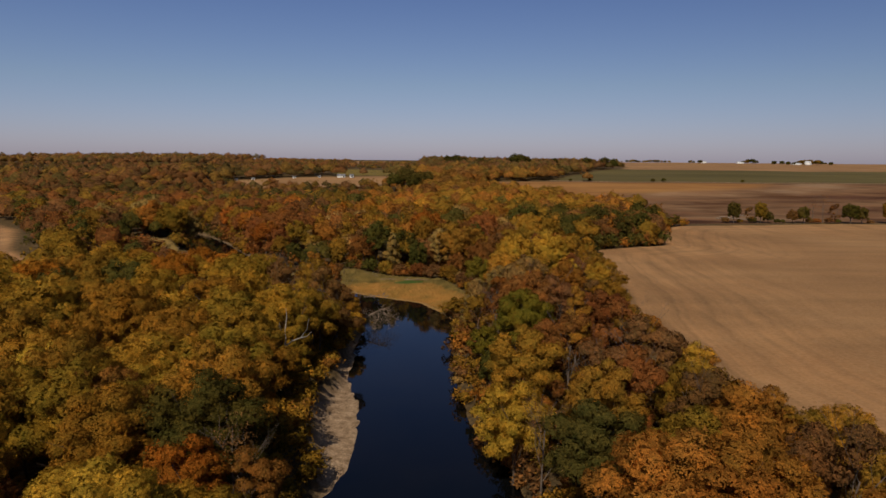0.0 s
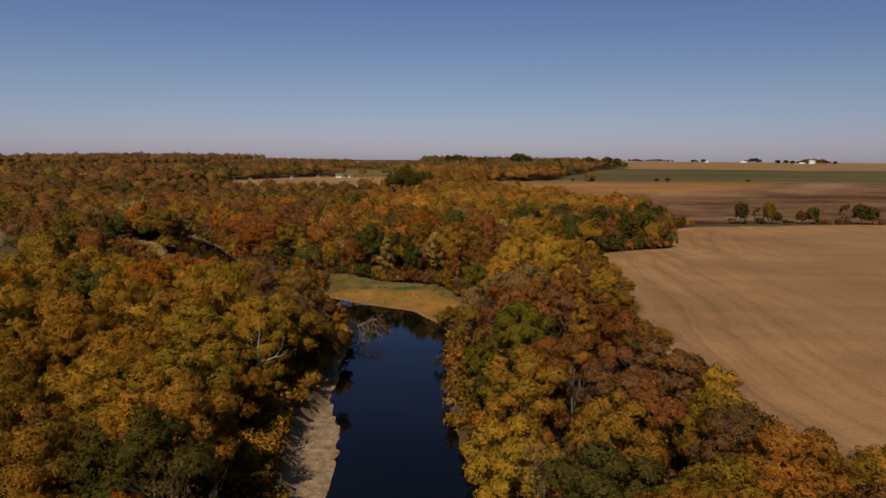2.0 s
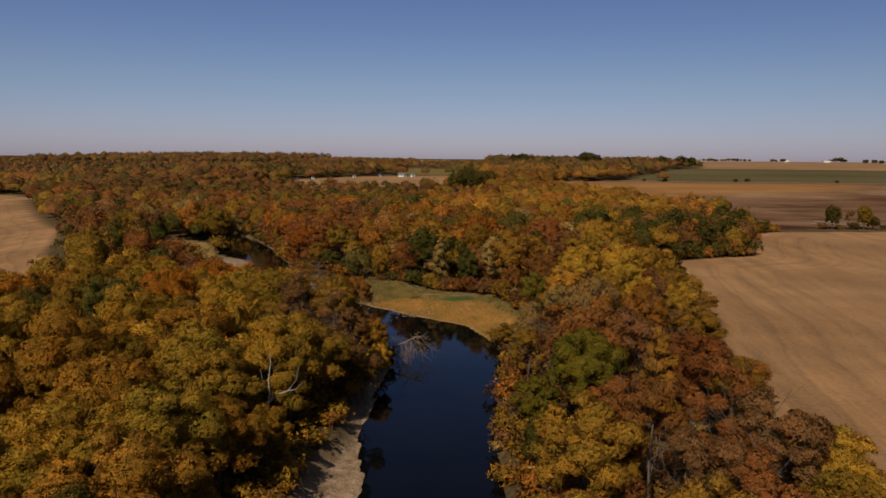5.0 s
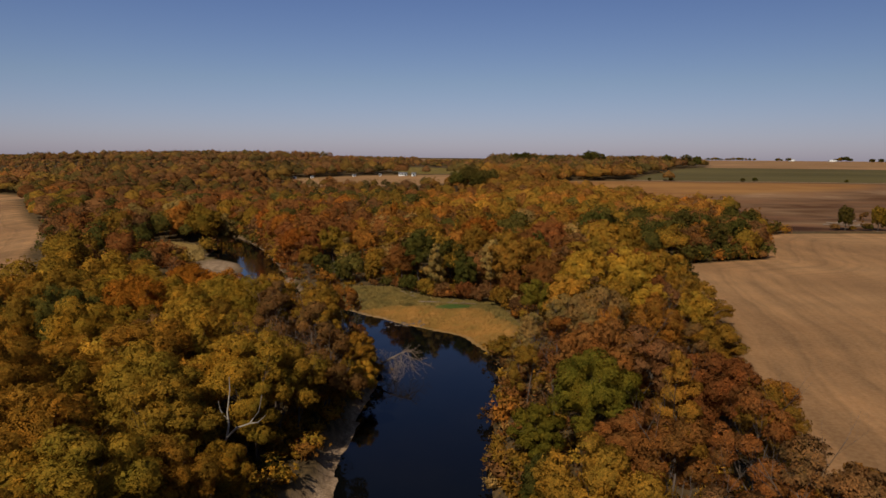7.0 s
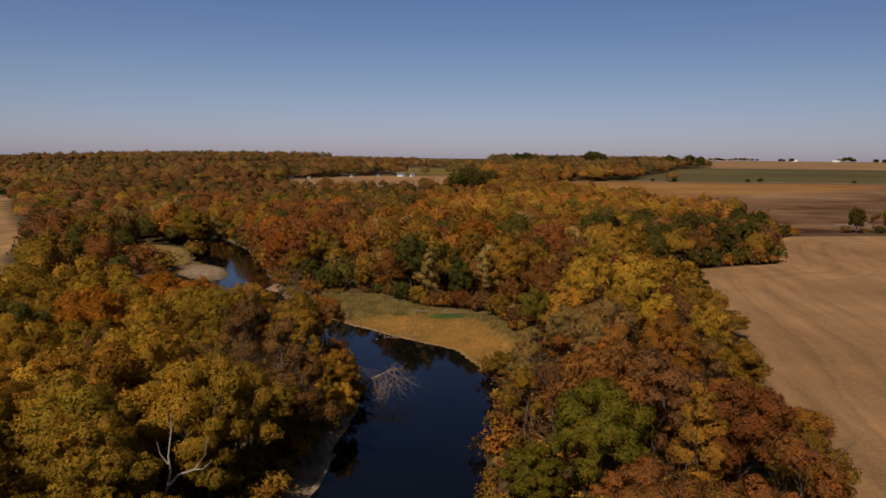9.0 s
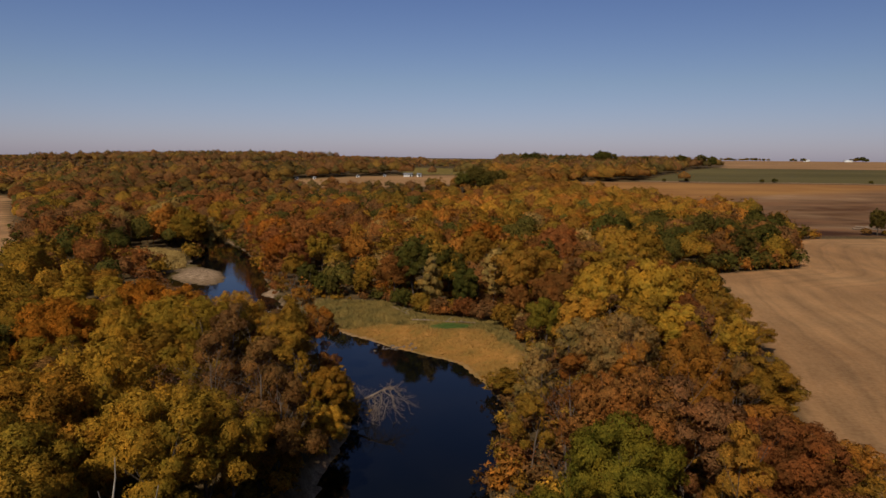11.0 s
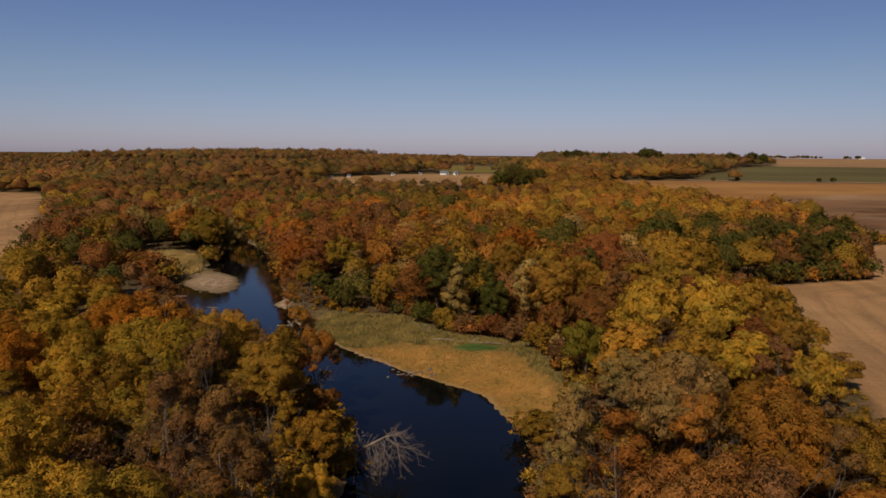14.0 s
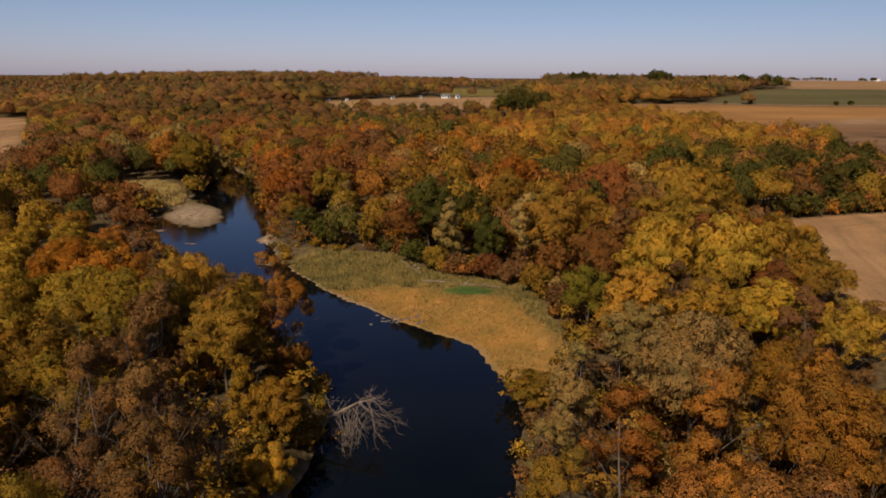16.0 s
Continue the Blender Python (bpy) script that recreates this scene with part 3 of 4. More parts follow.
def seen_at(x, y):
    """About how near the walk comes to a tree while it is in view."""
    return max(46.0, 1.75 * abs(x), y - 103)


def plant(key, hue, x, y, tall, spread=1.0, turn=0.0, where="in the riverside woods", group="riverside trees", blend=0.2):
    name, trunk_mesh, fine, coarse, rough, bark, t0, w0 = KINDS[key]
    crown_mesh_ = fine if 44 < y < 185 and seen_at(x, y) < 68 else coarse if seen_at(x, y) < 120 and y > 44 else rough
    colour, words = tint_of(hue, x, y, blend), HUES[hue][1]
    root = new(name)
    root.empty_display_size = 0.5
    s = tall / t0
    root.matrix_world = Matrix.LocRotScale((x, y, float(height(x, y)) - 0.15), Euler((0, 0, turn)), (s * spread, s * spread, s))
    kind = name.replace("_", " ")
    tagged(root, f"{words} {kind} {where}", "shrub" if key == "h" else "tree", group)
    part("trunk", trunk_mesh, bark, root)
    if crown_mesh_:
        crown = part("crown", crown_mesh_, LEAF, root)
        v = 1 + 0.16 * math.sin(x * 12.9 + y * 78.2)
        crown.color = (colour[0] * v, colour[1] * v * (1 + 0.08 * math.sin(x * 3.1 - y * 5.3)), colour[2] * v, 1)
    return root


# Trees that stand out: kind, colour, x, y, height.
LEFT_BANK = [("b", "D", -71, 157, 17.5), ("a", "O", -64, 166, 18), ("a", "D", -84, 155, 16), ("a", "O", -91, 160, 17), ("b", "O", -30.5, 91, 13), ("b", "G", -30, 106, 13), ("a", "G", -42, 140, 18.5),
             ("d", "O", -28, 68, 13), ("n", "N", -24, 71, 14), ("t", "R", -21.5, 69, 12), ("s", "B", -27, 152, 17), ("d", "E", -35, 117, 15), ("c", "G", -37, 71, 16), ("c", "G", -54, 118, 19), ("a", "G", -42, 105, 18)]
LEFT_BEND = [("a", "O", -68, 198, 15.5), ("b", "O", -60, 196, 14.5), ("b", "Y", -50, 201, 13), ("a", "E", -47, 182, 15.5), ("t", "R", -30, 184, 12.5), ("s", "A", -37, 199.5, 14), ("t", "A", -32, 194, 12.5), ("v", "G", -28.4, 171.4, 10), ("d", "G", -23.8, 170, 8), ("d", "Y", -21.8, 161.5, 7.5), ("n", "N", -30.4, 158, 12), ("n", "N", -26.5, 161, 9), ("s", "B", -24, 146, 15), ("d", "G", -24.5, 146, 9),
             ("b", "E", -28, 136, 15), ("b", "G", -31, 132, 17), ("d", "G", -27.5, 115, 9), ("u", "E", -28.5, 129, 15), ("n", "N", -26, 138, 13), ("s", "B", -36, 158, 16), ("n", "N", -28, 143, 13), ("n", "N", -33, 150, 15), ("n", "N", -24.8, 153, 12), ("n", "N", -36, 144, 15), ("t", "B", -31, 147, 12)]
RIGHT_BANK = [("b", "L", 13, 132, 16), ("s", "R", 17, 107, 17), ("b", "G", 9.5, 105, 15), ("d", "Y", 6.5, 90, 14), ("c", "E", 31, 124, 14), ("a", "Y", 34, 104, 13), ("b", "O", 33, 86, 11.5), ("t", "R", 22, 90, 16), ("d", "E", 17, 86, 15),
              ("a", "E", 23, 69, 15), ("a", "Y", 43, 80, 12), ("b", "D", 14, 75, 14), ("n", "N", 9, 83, 14), ("u", "G", 22, 128, 18), ("s", "R", 26, 116, 17), ("d", "D", 6, 118, 8)]
RIGHT_BEND = [("a", "Y", 21, 222, 17), ("a", "Y", 32, 221, 18), ("b", "Y", 41, 228, 17), ("d", "Y", 15.4, 199, 14), ("d", "Y", 23.5, 194, 14), ("b", "L", 9.5, 210, 11.5), ("s", "A", 19, 164, 15), ("s", "A", 11, 162, 13.5), ("d", "A", 18.6, 155, 11), ("s", "B", 29, 173, 14), ("b", "Y", 41, 197, 12), ("t", "P", 6.2, 172, 11), ("t", "P", 7.5, 182, 10), ("t", "P", 4.8, 166, 8), ("s", "R", 21, 146, 16), ("s", "B", 32, 163, 13),
              ("s", "B", 36, 198, 13), ("t", "E", 5.5, 155, 11), ("d", "L", 6, 131, 9), ("n", "N", 9, 143, 15), ("a", "R", 29, 137, 15), ("b", "R", 13, 226.5, 15)]
MEADOW_EDGE = [("h", "E", -20, 245, 5), ("h", "B", -15, 242.5, 4.5), ("h", "R", -9, 240.5, 5), ("h", "B", -4, 236.5, 5), ("h", "E", 1, 231, 5.5), ("h", "D", -26, 250, 5), ("h", "B", 6, 221, 5), ("k", "D", -46, 259, 7), ("k", "E", -38, 260, 8), ("k", "R", 4, 238, 9), ("u", "P", -18, 250, 15), ("t", "P", -2, 250, 16)]
FAR_BANK = [("d", "R", -65, 287, 12), ("b", "O", -72, 295, 14), ("a", "R", -77, 306, 15), ("b", "R", -80, 318, 15), ("a", "O", -86, 329, 16), ("b", "R", -92, 341, 15), ("a", "E", -98, 353, 16), ("b", "O", -106, 365, 15), ("d", "E", -62, 276, 10), ("k", "D", -55, 266, 9), ("k", "D", -50, 262, 7)]
UPPER_REACH = [("w", "E", -131, 356, 16), ("w", "A", -144, 361, 17), ("w", "P", -152, 379, 18), ("b", "E", -162, 330, 14), ("a", "D", -158, 316, 13), ("b", "O", -150, 372, 14), ("a", "R", -166, 352, 15)]
BEYOND = [("k", "D", -9, 247, 12), ("a", "G", 40, 284, 18), ("a", "O", -7, 294, 19), ("a", "R", 16, 286, 19), ("a", "G", 32, 277, 19), ("a", "D", 38, 348, 18), ("a", "D", 76, 352, 18), ("b", "A", 80, 338, 15), ("w", "P", -126.5, 362, 15),
            ("w", "P", -172, 372, 15), ("a", "R", -68, 311, 16), ("b", "E", -60, 300, 14), ("b", "Y", 30, 245, 16), ("k", "D", 95, 342, 16), ("k", "D", 102, 347, 15), ("k", "D", 110, 372, 14), ("k", "D", 119, 402, 15), ("k", "E", 114, 386, 13), ("k", "D", 84, 335, 15)]
placed = []
rt = random.Random(4)
for rows, where in ((LEFT_BANK, "on the wooded river bank"), (LEFT_BEND, "on the bank inside the river bend"), (RIGHT_BANK, "between river and field"), (RIGHT_BEND, "in the strip of woods beside the field"), (MEADOW_EDGE, "along the back of the meadow"), (FAR_BANK, "in the woods beyond the meadow"), (UPPER_REACH, "beside the upper reach of the river"), (BEYOND, "in the woods beyond the meadow")):
    for key, hue, x, y, tall in rows:
        plant(key, hue, x, y, tall, rt.uniform(0.86, 1.06), rt.uniform(0, 6.28), where)
        placed.append((x, y))


def wooded(x, y, gap=0.0):
    """Whether a tree may stand there."""
    x, y = np.asarray(x, float), np.asarray(y, float)
    b = bank_distance(x, y)
    ok = b > 1.0 + gap
    ok &= ~((x < -9) & (y < 175) & (b < np.where(y < 125, bar_width(y) + 2.8, bar_width(y) + 1.6)))
    for poly in (FIELD_RIGHT, FIELD_LEFT, SLOPE_FIELD, CROP_FIELD, HOUSE_FIELD, TAN_FIELD, FAR_FIELD, LAWN):
        ok &= ~inside(x, y, poly)
        ok &= edge_distance(x, y, poly) > (5.5 if poly is FIELD_LEFT else 2.5) + gap
    ok &= ~inside(x, y, MEADOW) & (edge_distance(x, y, MEADOW) > 1.0)
    ok &= (heap(x, y, -104.5, 306, 11, 20, 0.5) < 0.05) & (heap(x, y, -132, 328, 12, 18, 0.55) < 0.05) & (gravel_bar(x, y) < 0.1)
    ok &= ~((x > 126) & (y > 420) & (y < 500))
    ok &= ~inside(x, y, BRUSH) & ~inside(x, y, CLEARING) & ~inside(x, y, FALLEN)
    return ok


def hue_at(x, y, r):
    """The mix of colours stand by stand."""
    n = float(waves(np.array(x), np.array(y), 0.03, 7))
    if x < 0 and y < 128:
        mix = "GEGYEGEEBEYGRED"
    elif x < 0 and y < 215 or x < -40 and y < 262:
        mix = "GEGEGAEEYEGBEGGE" if n > -0.2 else "GEGAEBRGEEEEOG"
    elif x > 0 and y < 165:
        mix = "RBAGEGBBERGBYPBAG"
    elif y < 250:
        mix = "RBBGAYEEBEPBGER" if n > 0 else "BRBGDEYRAEBPGB"
    elif x > 55 and y < 430:
        mix = "DDBEDDGEBDRA"
    elif x < -60:
        mix = "RRBBRORERDGRE" if n > 0 else "BDEEDDGRBEDB"
    elif y > 735 and x > -60:
        mix = "BEDDEBRGED"
    elif 400 < y < 760 and x > -60:
        mix = "GAGGORGBERAE" if n > -0.3 else "DGERDOGEE"
    elif y < 460:
        mix = "RBGERAGBEDGPOE" if n > -0.2 else "EGRBDGEBDGE"
    else:
        mix = "RBEDGRBEGRBE"
    if inside(np.array(x), np.array(y), BRUSH):
        mix = "RRBRBRE"
    if 0 < x < 60 and y < 170 and edge_distance(np.array(x), np.array(y), FIELD_RIGHT) < 14:
        mix = "GAEYGPGB" if y > 85 else "GEYGPEG"
    return r.choice(mix)


def stand(x0, x1, y0, y1, step, seed, gap=0.0):
    """Jittered places for trees in a rectangle."""
    r = np.random.RandomState(seed)
    out = []
    row = 0
    y = y0
    while y < y1:
        x = x0 + (step / 2 if row % 2 else 0)
        while x < x1:
            out.append((x + r.uniform(-0.36, 0.36) * step, y + r.uniform(-0.36, 0.36) * step))
            x += step
        y += step * 0.87
        row += 1
    p = np.array(out)
    return p[wooded(p[:, 0], p[:, 1], gap)]


# The nearest trees, each a thing of its own.
spots = stand(-120, 75, 44, 262, 8.9, 31)
near = np.array(placed)
free = np.array([np.hypot(*(near - p).T).min() > 6.0 for p in spots])
spots = spots[free]
seen_from = np.maximum.reduce([np.full(len(spots), 46.0), 1.75 * np.abs(spots[:, 0]), spots[:, 1] - 103]) + np.where(spots[:, 1] < np.where(spots[:, 0] < 0, -1.1, 1.5) * spots[:, 0], 500, 0)
order = np.argsort(seen_from + 0.02 * spots[:, 1])
close, rest = spots[order[:232]], spots[order[232:]]
for x, y in close:
    hue = hue_at(x, y, rt)
    key = rt.choice("stst" if hue == "B" else "abcdst" if hue == "R" else "abcd")
    b = float(bank_distance(x, y))
    e = float(edge_distance(np.array(x), np.array(y), FIELD_RIGHT))
    tall = rt.uniform(11.5, 18.5) * (0.72 if b < 5 else 1.0) * (0.45 if e < 6 else 0.65 if e < 12 else 0.85 if e < 18 else 1.0)
    if 0 < x < 46 and 178 < y < 222:
        tall = min(tall, 5.5 if x < 12 else 11.5)
    if x < -28 and y > 165:
        tall = min(tall, 15.5 if y < 185 else 12.5)
    if -115 < x < -36 and y > 196:
        tall = min(tall, 9.5 if y < 212 else 8.0)
        if b < 13:
            key, hue = rt.choice("tns"), rt.choice("RBRN")
    plant(key, hue, x, y, tall, rt.uniform(0.86, 1.16) * (15.5 / tall) ** 0.4, rt.uniform(0, 6.28), blend=rt.uniform(0.05, 0.3))


# ---------------------------------------------------------------- woods further off, uncountable
def woods(name, points, templates, label, low, high, seed):
    r = np.random.RandomState(seed)
    pick = random.Random(seed)
    verts, faces, tints, normals, count = [], [], [], [], 0
    for x, y in points:
        v, f, t0, nrm = templates[r.randint(len(templates))]
        s = r.uniform(low, high) * (0.62 if 590 < y < 730 and -290 < x < -15 else 0.8 if 540 < y < 720 and -330 < x < -10 else 0.95 if y < 820 else 0.88 if -720 < x < -340 and y > 1050 else 0.9 if x > -20 else 0.45) / t0
        if 185 < y < 300 and -130 < x < -35:
            s *= float(np.interp(bank_distance(x, y), [0, 12, 40], [0.42, 0.6, 0.82]))
        if 0 < x < 75 and y < 318:
            s *= float(np.interp(edge_distance(np.array(x), np.array(y), FIELD_RIGHT), [2, 6, 14, 20], [0.4, 0.5, 0.8, 1.0]))
        if name == "bank_brush" and inside(np.array(x), np.array(y), BRUSH):
            s *= 2.0
        elif name == "bank_brush" and y > 238 and (x < -50 or x > 60):
            s *= 1.9
        a = r.uniform(0, math.tau)
        g = s * r.uniform(0.9, 1.35)
        colour = tint_of(hue_at(x, y, pick), x, y, r.uniform(0.05, 0.45) if y < 600 else r.uniform(0.3, 0.75)) * r.uniform(0.85, 1.15)
        if y > 430:
            far = min(1.0, (y - 430) / 500)
            colour = colour * (1 + 0.3 * float(waves(np.array(x), np.array(y), 0.012, 12)))
            g = g * 1.25
            if x < -60:
                colour = colour * 0.92
            # distance haze painted into the tint: far crowns fade towards one muted brown
            colour = colour * (1.06 - 0.34 * far) + np.array((0.18, 0.11, 0.055)) * 0.36 * far
        c, d = math.cos(a) * g, math.sin(a) * g
        w = np.stack([v[:, 0] * c - v[:, 1] * d + x, v[:, 0] * d + v[:, 1] * c + y, v[:, 2] * s], 1)
        w[:, 2] += float(height(x, y)) - 0.3
        normals.append(np.stack([nrm[:, 0] * math.cos(a) - nrm[:, 1] * math.sin(a), nrm[:, 0] * math.sin(a) + nrm[:, 1] * math.cos(a), nrm[:, 2]], 1))
        verts.append(w)
        faces.append(np.where(f < 0, -1, f + count))
        count += len(w)
        tints.append(np.tile((*colour, 1.0), (len(w), 1)))
    me = mesh_of(name, np.concatenate(verts), np.concatenate(faces), np.concatenate(normals))
    me.attributes.new("tint", "FLOAT_COLOR", "POINT").data.foreach_set("color", np.concatenate(tints).astype(np.float32).ravel())
    me.materials.append(WOODS)
    return tagged(new(name, me), label, "woods", kind="stuff")


def template(seed, tall, wide, base, style, leaves, size, inner=0.1, bumps=6, heart=0.92, ball=None, stem=True):
    v, f, nrm = crown_mesh("t", seed, tall, wide, base, style, leaves, size, inner, squash=0.85, bumps=bumps, heart=heart, flat=0.3, shade=(0.15, 0.9, 0.5), ball=ball)
    if not stem:
        return v, f, tall, nrm
    tv, tf = branches(seed, tall * 0.6, 0.22, 0.6, 0)
    return np.concatenate([v, tv]), np.concatenate([f, tf + len(v)]), tall, np.concatenate([nrm, unit(tv * (1, 1, 0) + (0.01, 0, 0))])


MID = [template(50 + k, 17, 5.7, 1.2, "round", 430, 0.85) for k in range(6)] + [template(60, 17, 4.6, 1.5, "upright", 700, 1.0), template(61, 16, 5.4, 1.5, "broken", 800, 0.8)]


FAR = [template(80 + k, 16, 5.6, 0.5, "round", 110, 1.2, 0.0, 3, 0.95, ICO2, False) for k in range(6)]
FARTHER = [template(87 + k, 16, 6.6, 0.0, "round", 26, 2.2, 0.0, 3, 0.95, ICO1, False) for k in range(6)]
mid_spots = np.concatenate([rest, stand(-290, -120, 180, 430, 11.0, 33), stand(-120, 160, 262, 430, 10.4, 34)])
woods("near_woods", mid_spots, MID, "mixed autumn woods of rust, gold and green", 11, 17.5, 41)
far_spots = np.concatenate([stand(-420, 170, 430, 640, 11.5, 35), stand(-620, -290, 240, 430, 16, 38)])
farther_spots = np.concatenate([stand(-600, -420, 430, 640, 12.0, 32), stand(-600, 170, 640, 770, 11.0, 40), stand(-900, 260, 770, 1100, 13.0, 36), stand(-1150, 260, 1100, 1450, 17.0, 37)])
woods("behind_woods", stand(-130, 52, -90, 44, 9.5, 39), MID, "autumn woods along both banks downstream", 12, 17, 44)
woods("valley_woods", far_spots, FAR, "rust, gold and olive autumn woods up the valley", 9.5, 16.5, 42)
woods("far_woods", farther_spots, FARTHER, "distant rust-brown and olive autumn woods", 9.5, 16.5, 45)


# Brush along the water and the fields' edges.
def line_of_brush():
    r = np.random.RandomState(77)
    p = np.stack([r.uniform(-160, 150, 42000), r.uniform(45, 450, 42000)], 1)
    b = bank_distance(p[:, 0], p[:, 1])
    e = edge_distance(p[:, 0], p[:, 1], FIELD_RIGHT)
    inner = inside(p[:, 0], p[:, 1], BRUSH)
    ok = ((b > -0.2) & (b < 2.6)) | ((e > 0.5) & (e < 3.0) & ~inside(p[:, 0], p[:, 1], FIELD_RIGHT) & (p[:, 1] < 450)) | (inner & (b > 0.5)) | ((p[:, 0] < -9) & (p[:, 1] < 172) & (b > bar_width(p[:, 1]) + 0.2) & (b < bar_width(p[:, 1]) + 5.5)) | inside(p[:, 0], p[:, 1], CLEARING) | ((edge_distance(p[:, 0], p[:, 1], MEADOW) < 3.2) & (b > 9))
    ok &= (gravel_bar(p[:, 0], p[:, 1]) < 0.1) & ~inside(p[:, 0], p[:, 1], MEADOW)
    ok &= (heap(p[:, 0], p[:, 1], -104.5, 306, 11, 20, 0.5) < 0.05) & (heap(p[:, 0], p[:, 1], -132, 328, 12, 18, 0.55) < 0.05)
    p, kept = p[ok], []
    for q in p:
        if all((q[0] - k[0]) ** 2 + (q[1] - k[1]) ** 2 > 4.4 for k in kept):
            kept.append(q)
    return np.array(kept)


SHRUB = [template(90 + k, 4.2, 2.4, 0.1, "round", 130, 0.6, 0.1, heart=0.7, ball=ICO1) for k in range(3)]
def undergrowth():
    p = stand(-60, 0, 56, 205, 4.4, 47)
    return np.concatenate([p[p[:, 0] > -54], stand(0, 62, 56, 300, 3.8, 49), stand(-80, 0, 232, 285, 4.4, 50)])


woods("undergrowth", undergrowth(), SHRUB, "low brown and olive undergrowth beneath the trees", 1.6, 4.4, 48)
woods("bank_brush", line_of_brush(), SHRUB, "tangled brown and gold brush along the banks", 1.8, 4.2, 43)

# ---------------------------------------------------------------- trees in the open
for key, hue, x, y, tall, wide in (("k", "D", 185, 451, 14, 0.85), ("t", "B", 194, 450, 11, 0.9), ("k", "E", 202, 451, 14, 0.8), ("k", "D", 207, 451, 8, 1.2), ("k", "D", 229, 451, 11, 1.1), ("k", "B", 222, 451, 9, 1.1), ("n", "N", 242, 452, 19, 1.0), ("n", "N", 235, 452, 16, 1.0), ("t", "B", 249, 452, 13, 0.9), ("k", "D", 259, 451, 13, 1.2), ("k", "D", 266, 451, 11, 1.1), ("k", "E", 284, 452, 15, 0.8), ("k", "D", 299, 452, 14, 1.0)):
    plant(key, hue, x, y, tall, wide, rt.uniform(0, 6.28), "in the fence line between two fields", "fence line trees", blend=0.3)
for x, hue in ((180, "B"), (189, "E"), (197, "D"), (233, "B"), (238, "R"), (246, "B"), (251, "D"), (272, "B"), (289, "D")):
    plant("h", hue, x, 451.3, rt.uniform(2.5, 4.5), rt.uniform(1.1, 1.6), rt.uniform(0, 6.28), "under the fence line trees", "fence line shrubs")
for x, y, tall in ((212, 450, 3.2), (216, 451, 2.6), (213, 714, 3.4), (224, 715, 3.8), (150, 713, 3.0), (131, 712, 2.8), (303, 716, 3.0)):
    plant("h", "D", x, y, tall, 1.1, rt.uniform(0, 6.28), "on the margin of a field", "field shrubs")
for x, y, tall in ((-38, 640, 17), (-27, 646, 19), (-17, 640, 18), (-30, 655, 19), (-10, 650, 17), (-21, 632, 16)):
    plant("a", "D", x, y, tall, 1.15, rt.uniform(0, 6.28), "in a dark clump on the valley side", "dark tree clump")
for x0, x1, y, low, high, step in ((935, 985, 1985, 9, 12, 7), (1010, 1080, 2008, 11, 16, 9), (1092, 1100, 2000, 8, 9, 6), (1110, 1165, 2600, 12, 19, 10), (640, 775, 2400, 9, 13, 10), (860, 905, 2450, 8, 12, 9), (1190, 1290, 2350, 9, 13, 11)):
    x = x0
    while x <= x1:
        plant("k", rt.choice("DDE"), x, y + rt.uniform(-14, 14), rt.uniform(low * 0.75, high), rt.uniform(1.3, 2.3), rt.uniform(0, 6.28), "in a tree belt round a farmstead", "farmstead trees")
        x += step * rt.uniform(0.4, 1.5)


for x, y, tall in ((16, 968, 17), (27, 972, 18), (36, 966, 15), (98, 975, 16), (108, 978, 21), (113, 976, 20), (121, 978, 18), (205, 990, 17), (232, 1000, 17), (246, 1003, 15), (60, 970, 15), (160, 985, 15)):
    plant("k", "D", x, y, tall, 1.2, rt.uniform(0, 6.28), "along the far ridge", "ridge trees")


# The pale forked tree, leafless, beside the gravel bar.
def limbs_mesh(name, paths):
    v, f = [], []
    for path, r0, r1 in paths:
        n = len(path)
        limb(v, f, path, [r0 + (r1 - r0) * k / (n - 1) for k in range(n)], 7)
    return mesh_of(name, np.array(v), np.array(f))


def forked_tree():
    root = tagged(new("dead_tree"), "leafless pale grey forked tree in a shaded gap", "tree", "bare trees")
    root.location = (-31.6, 121.5, float(height(-31.6, 121.5)))
    part("trunk", limbs_mesh("pale_trunk", [([(0, 0, -0.4), (0.5, 0.2, 2.5), (1.3, 0.0, 4.8), (2.3, -0.3, 7.0)], 0.21, 0.15)]), PALE, root)
    for path in ([(2.3, -0.3, 7.0), (2.6, -0.2, 8.6), (2.5, -0.4, 10.0), (2.8, -0.2, 12.5), (2.6, 0.2, 14.0)], [(2.3, -0.3, 7.0), (3.6, -0.6, 8.3), (5.2, -0.9, 9.0), (6.3, -0.8, 10.4), (6.6, -0.6, 12.2)],
                 [(2.4, -0.3, 9.2), (1.8, -0.6, 10.3), (1.7, -0.9, 11.6)], [(5.2, -0.9, 9.0), (6.4, -1.5, 9.4), (7.4, -1.8, 10.4)]):
        part("limb", limbs_mesh("pale_limb", [(path, 0.15 if len(path) > 3 else 0.09, 0.03)]), PALE, root)


forked_tree()


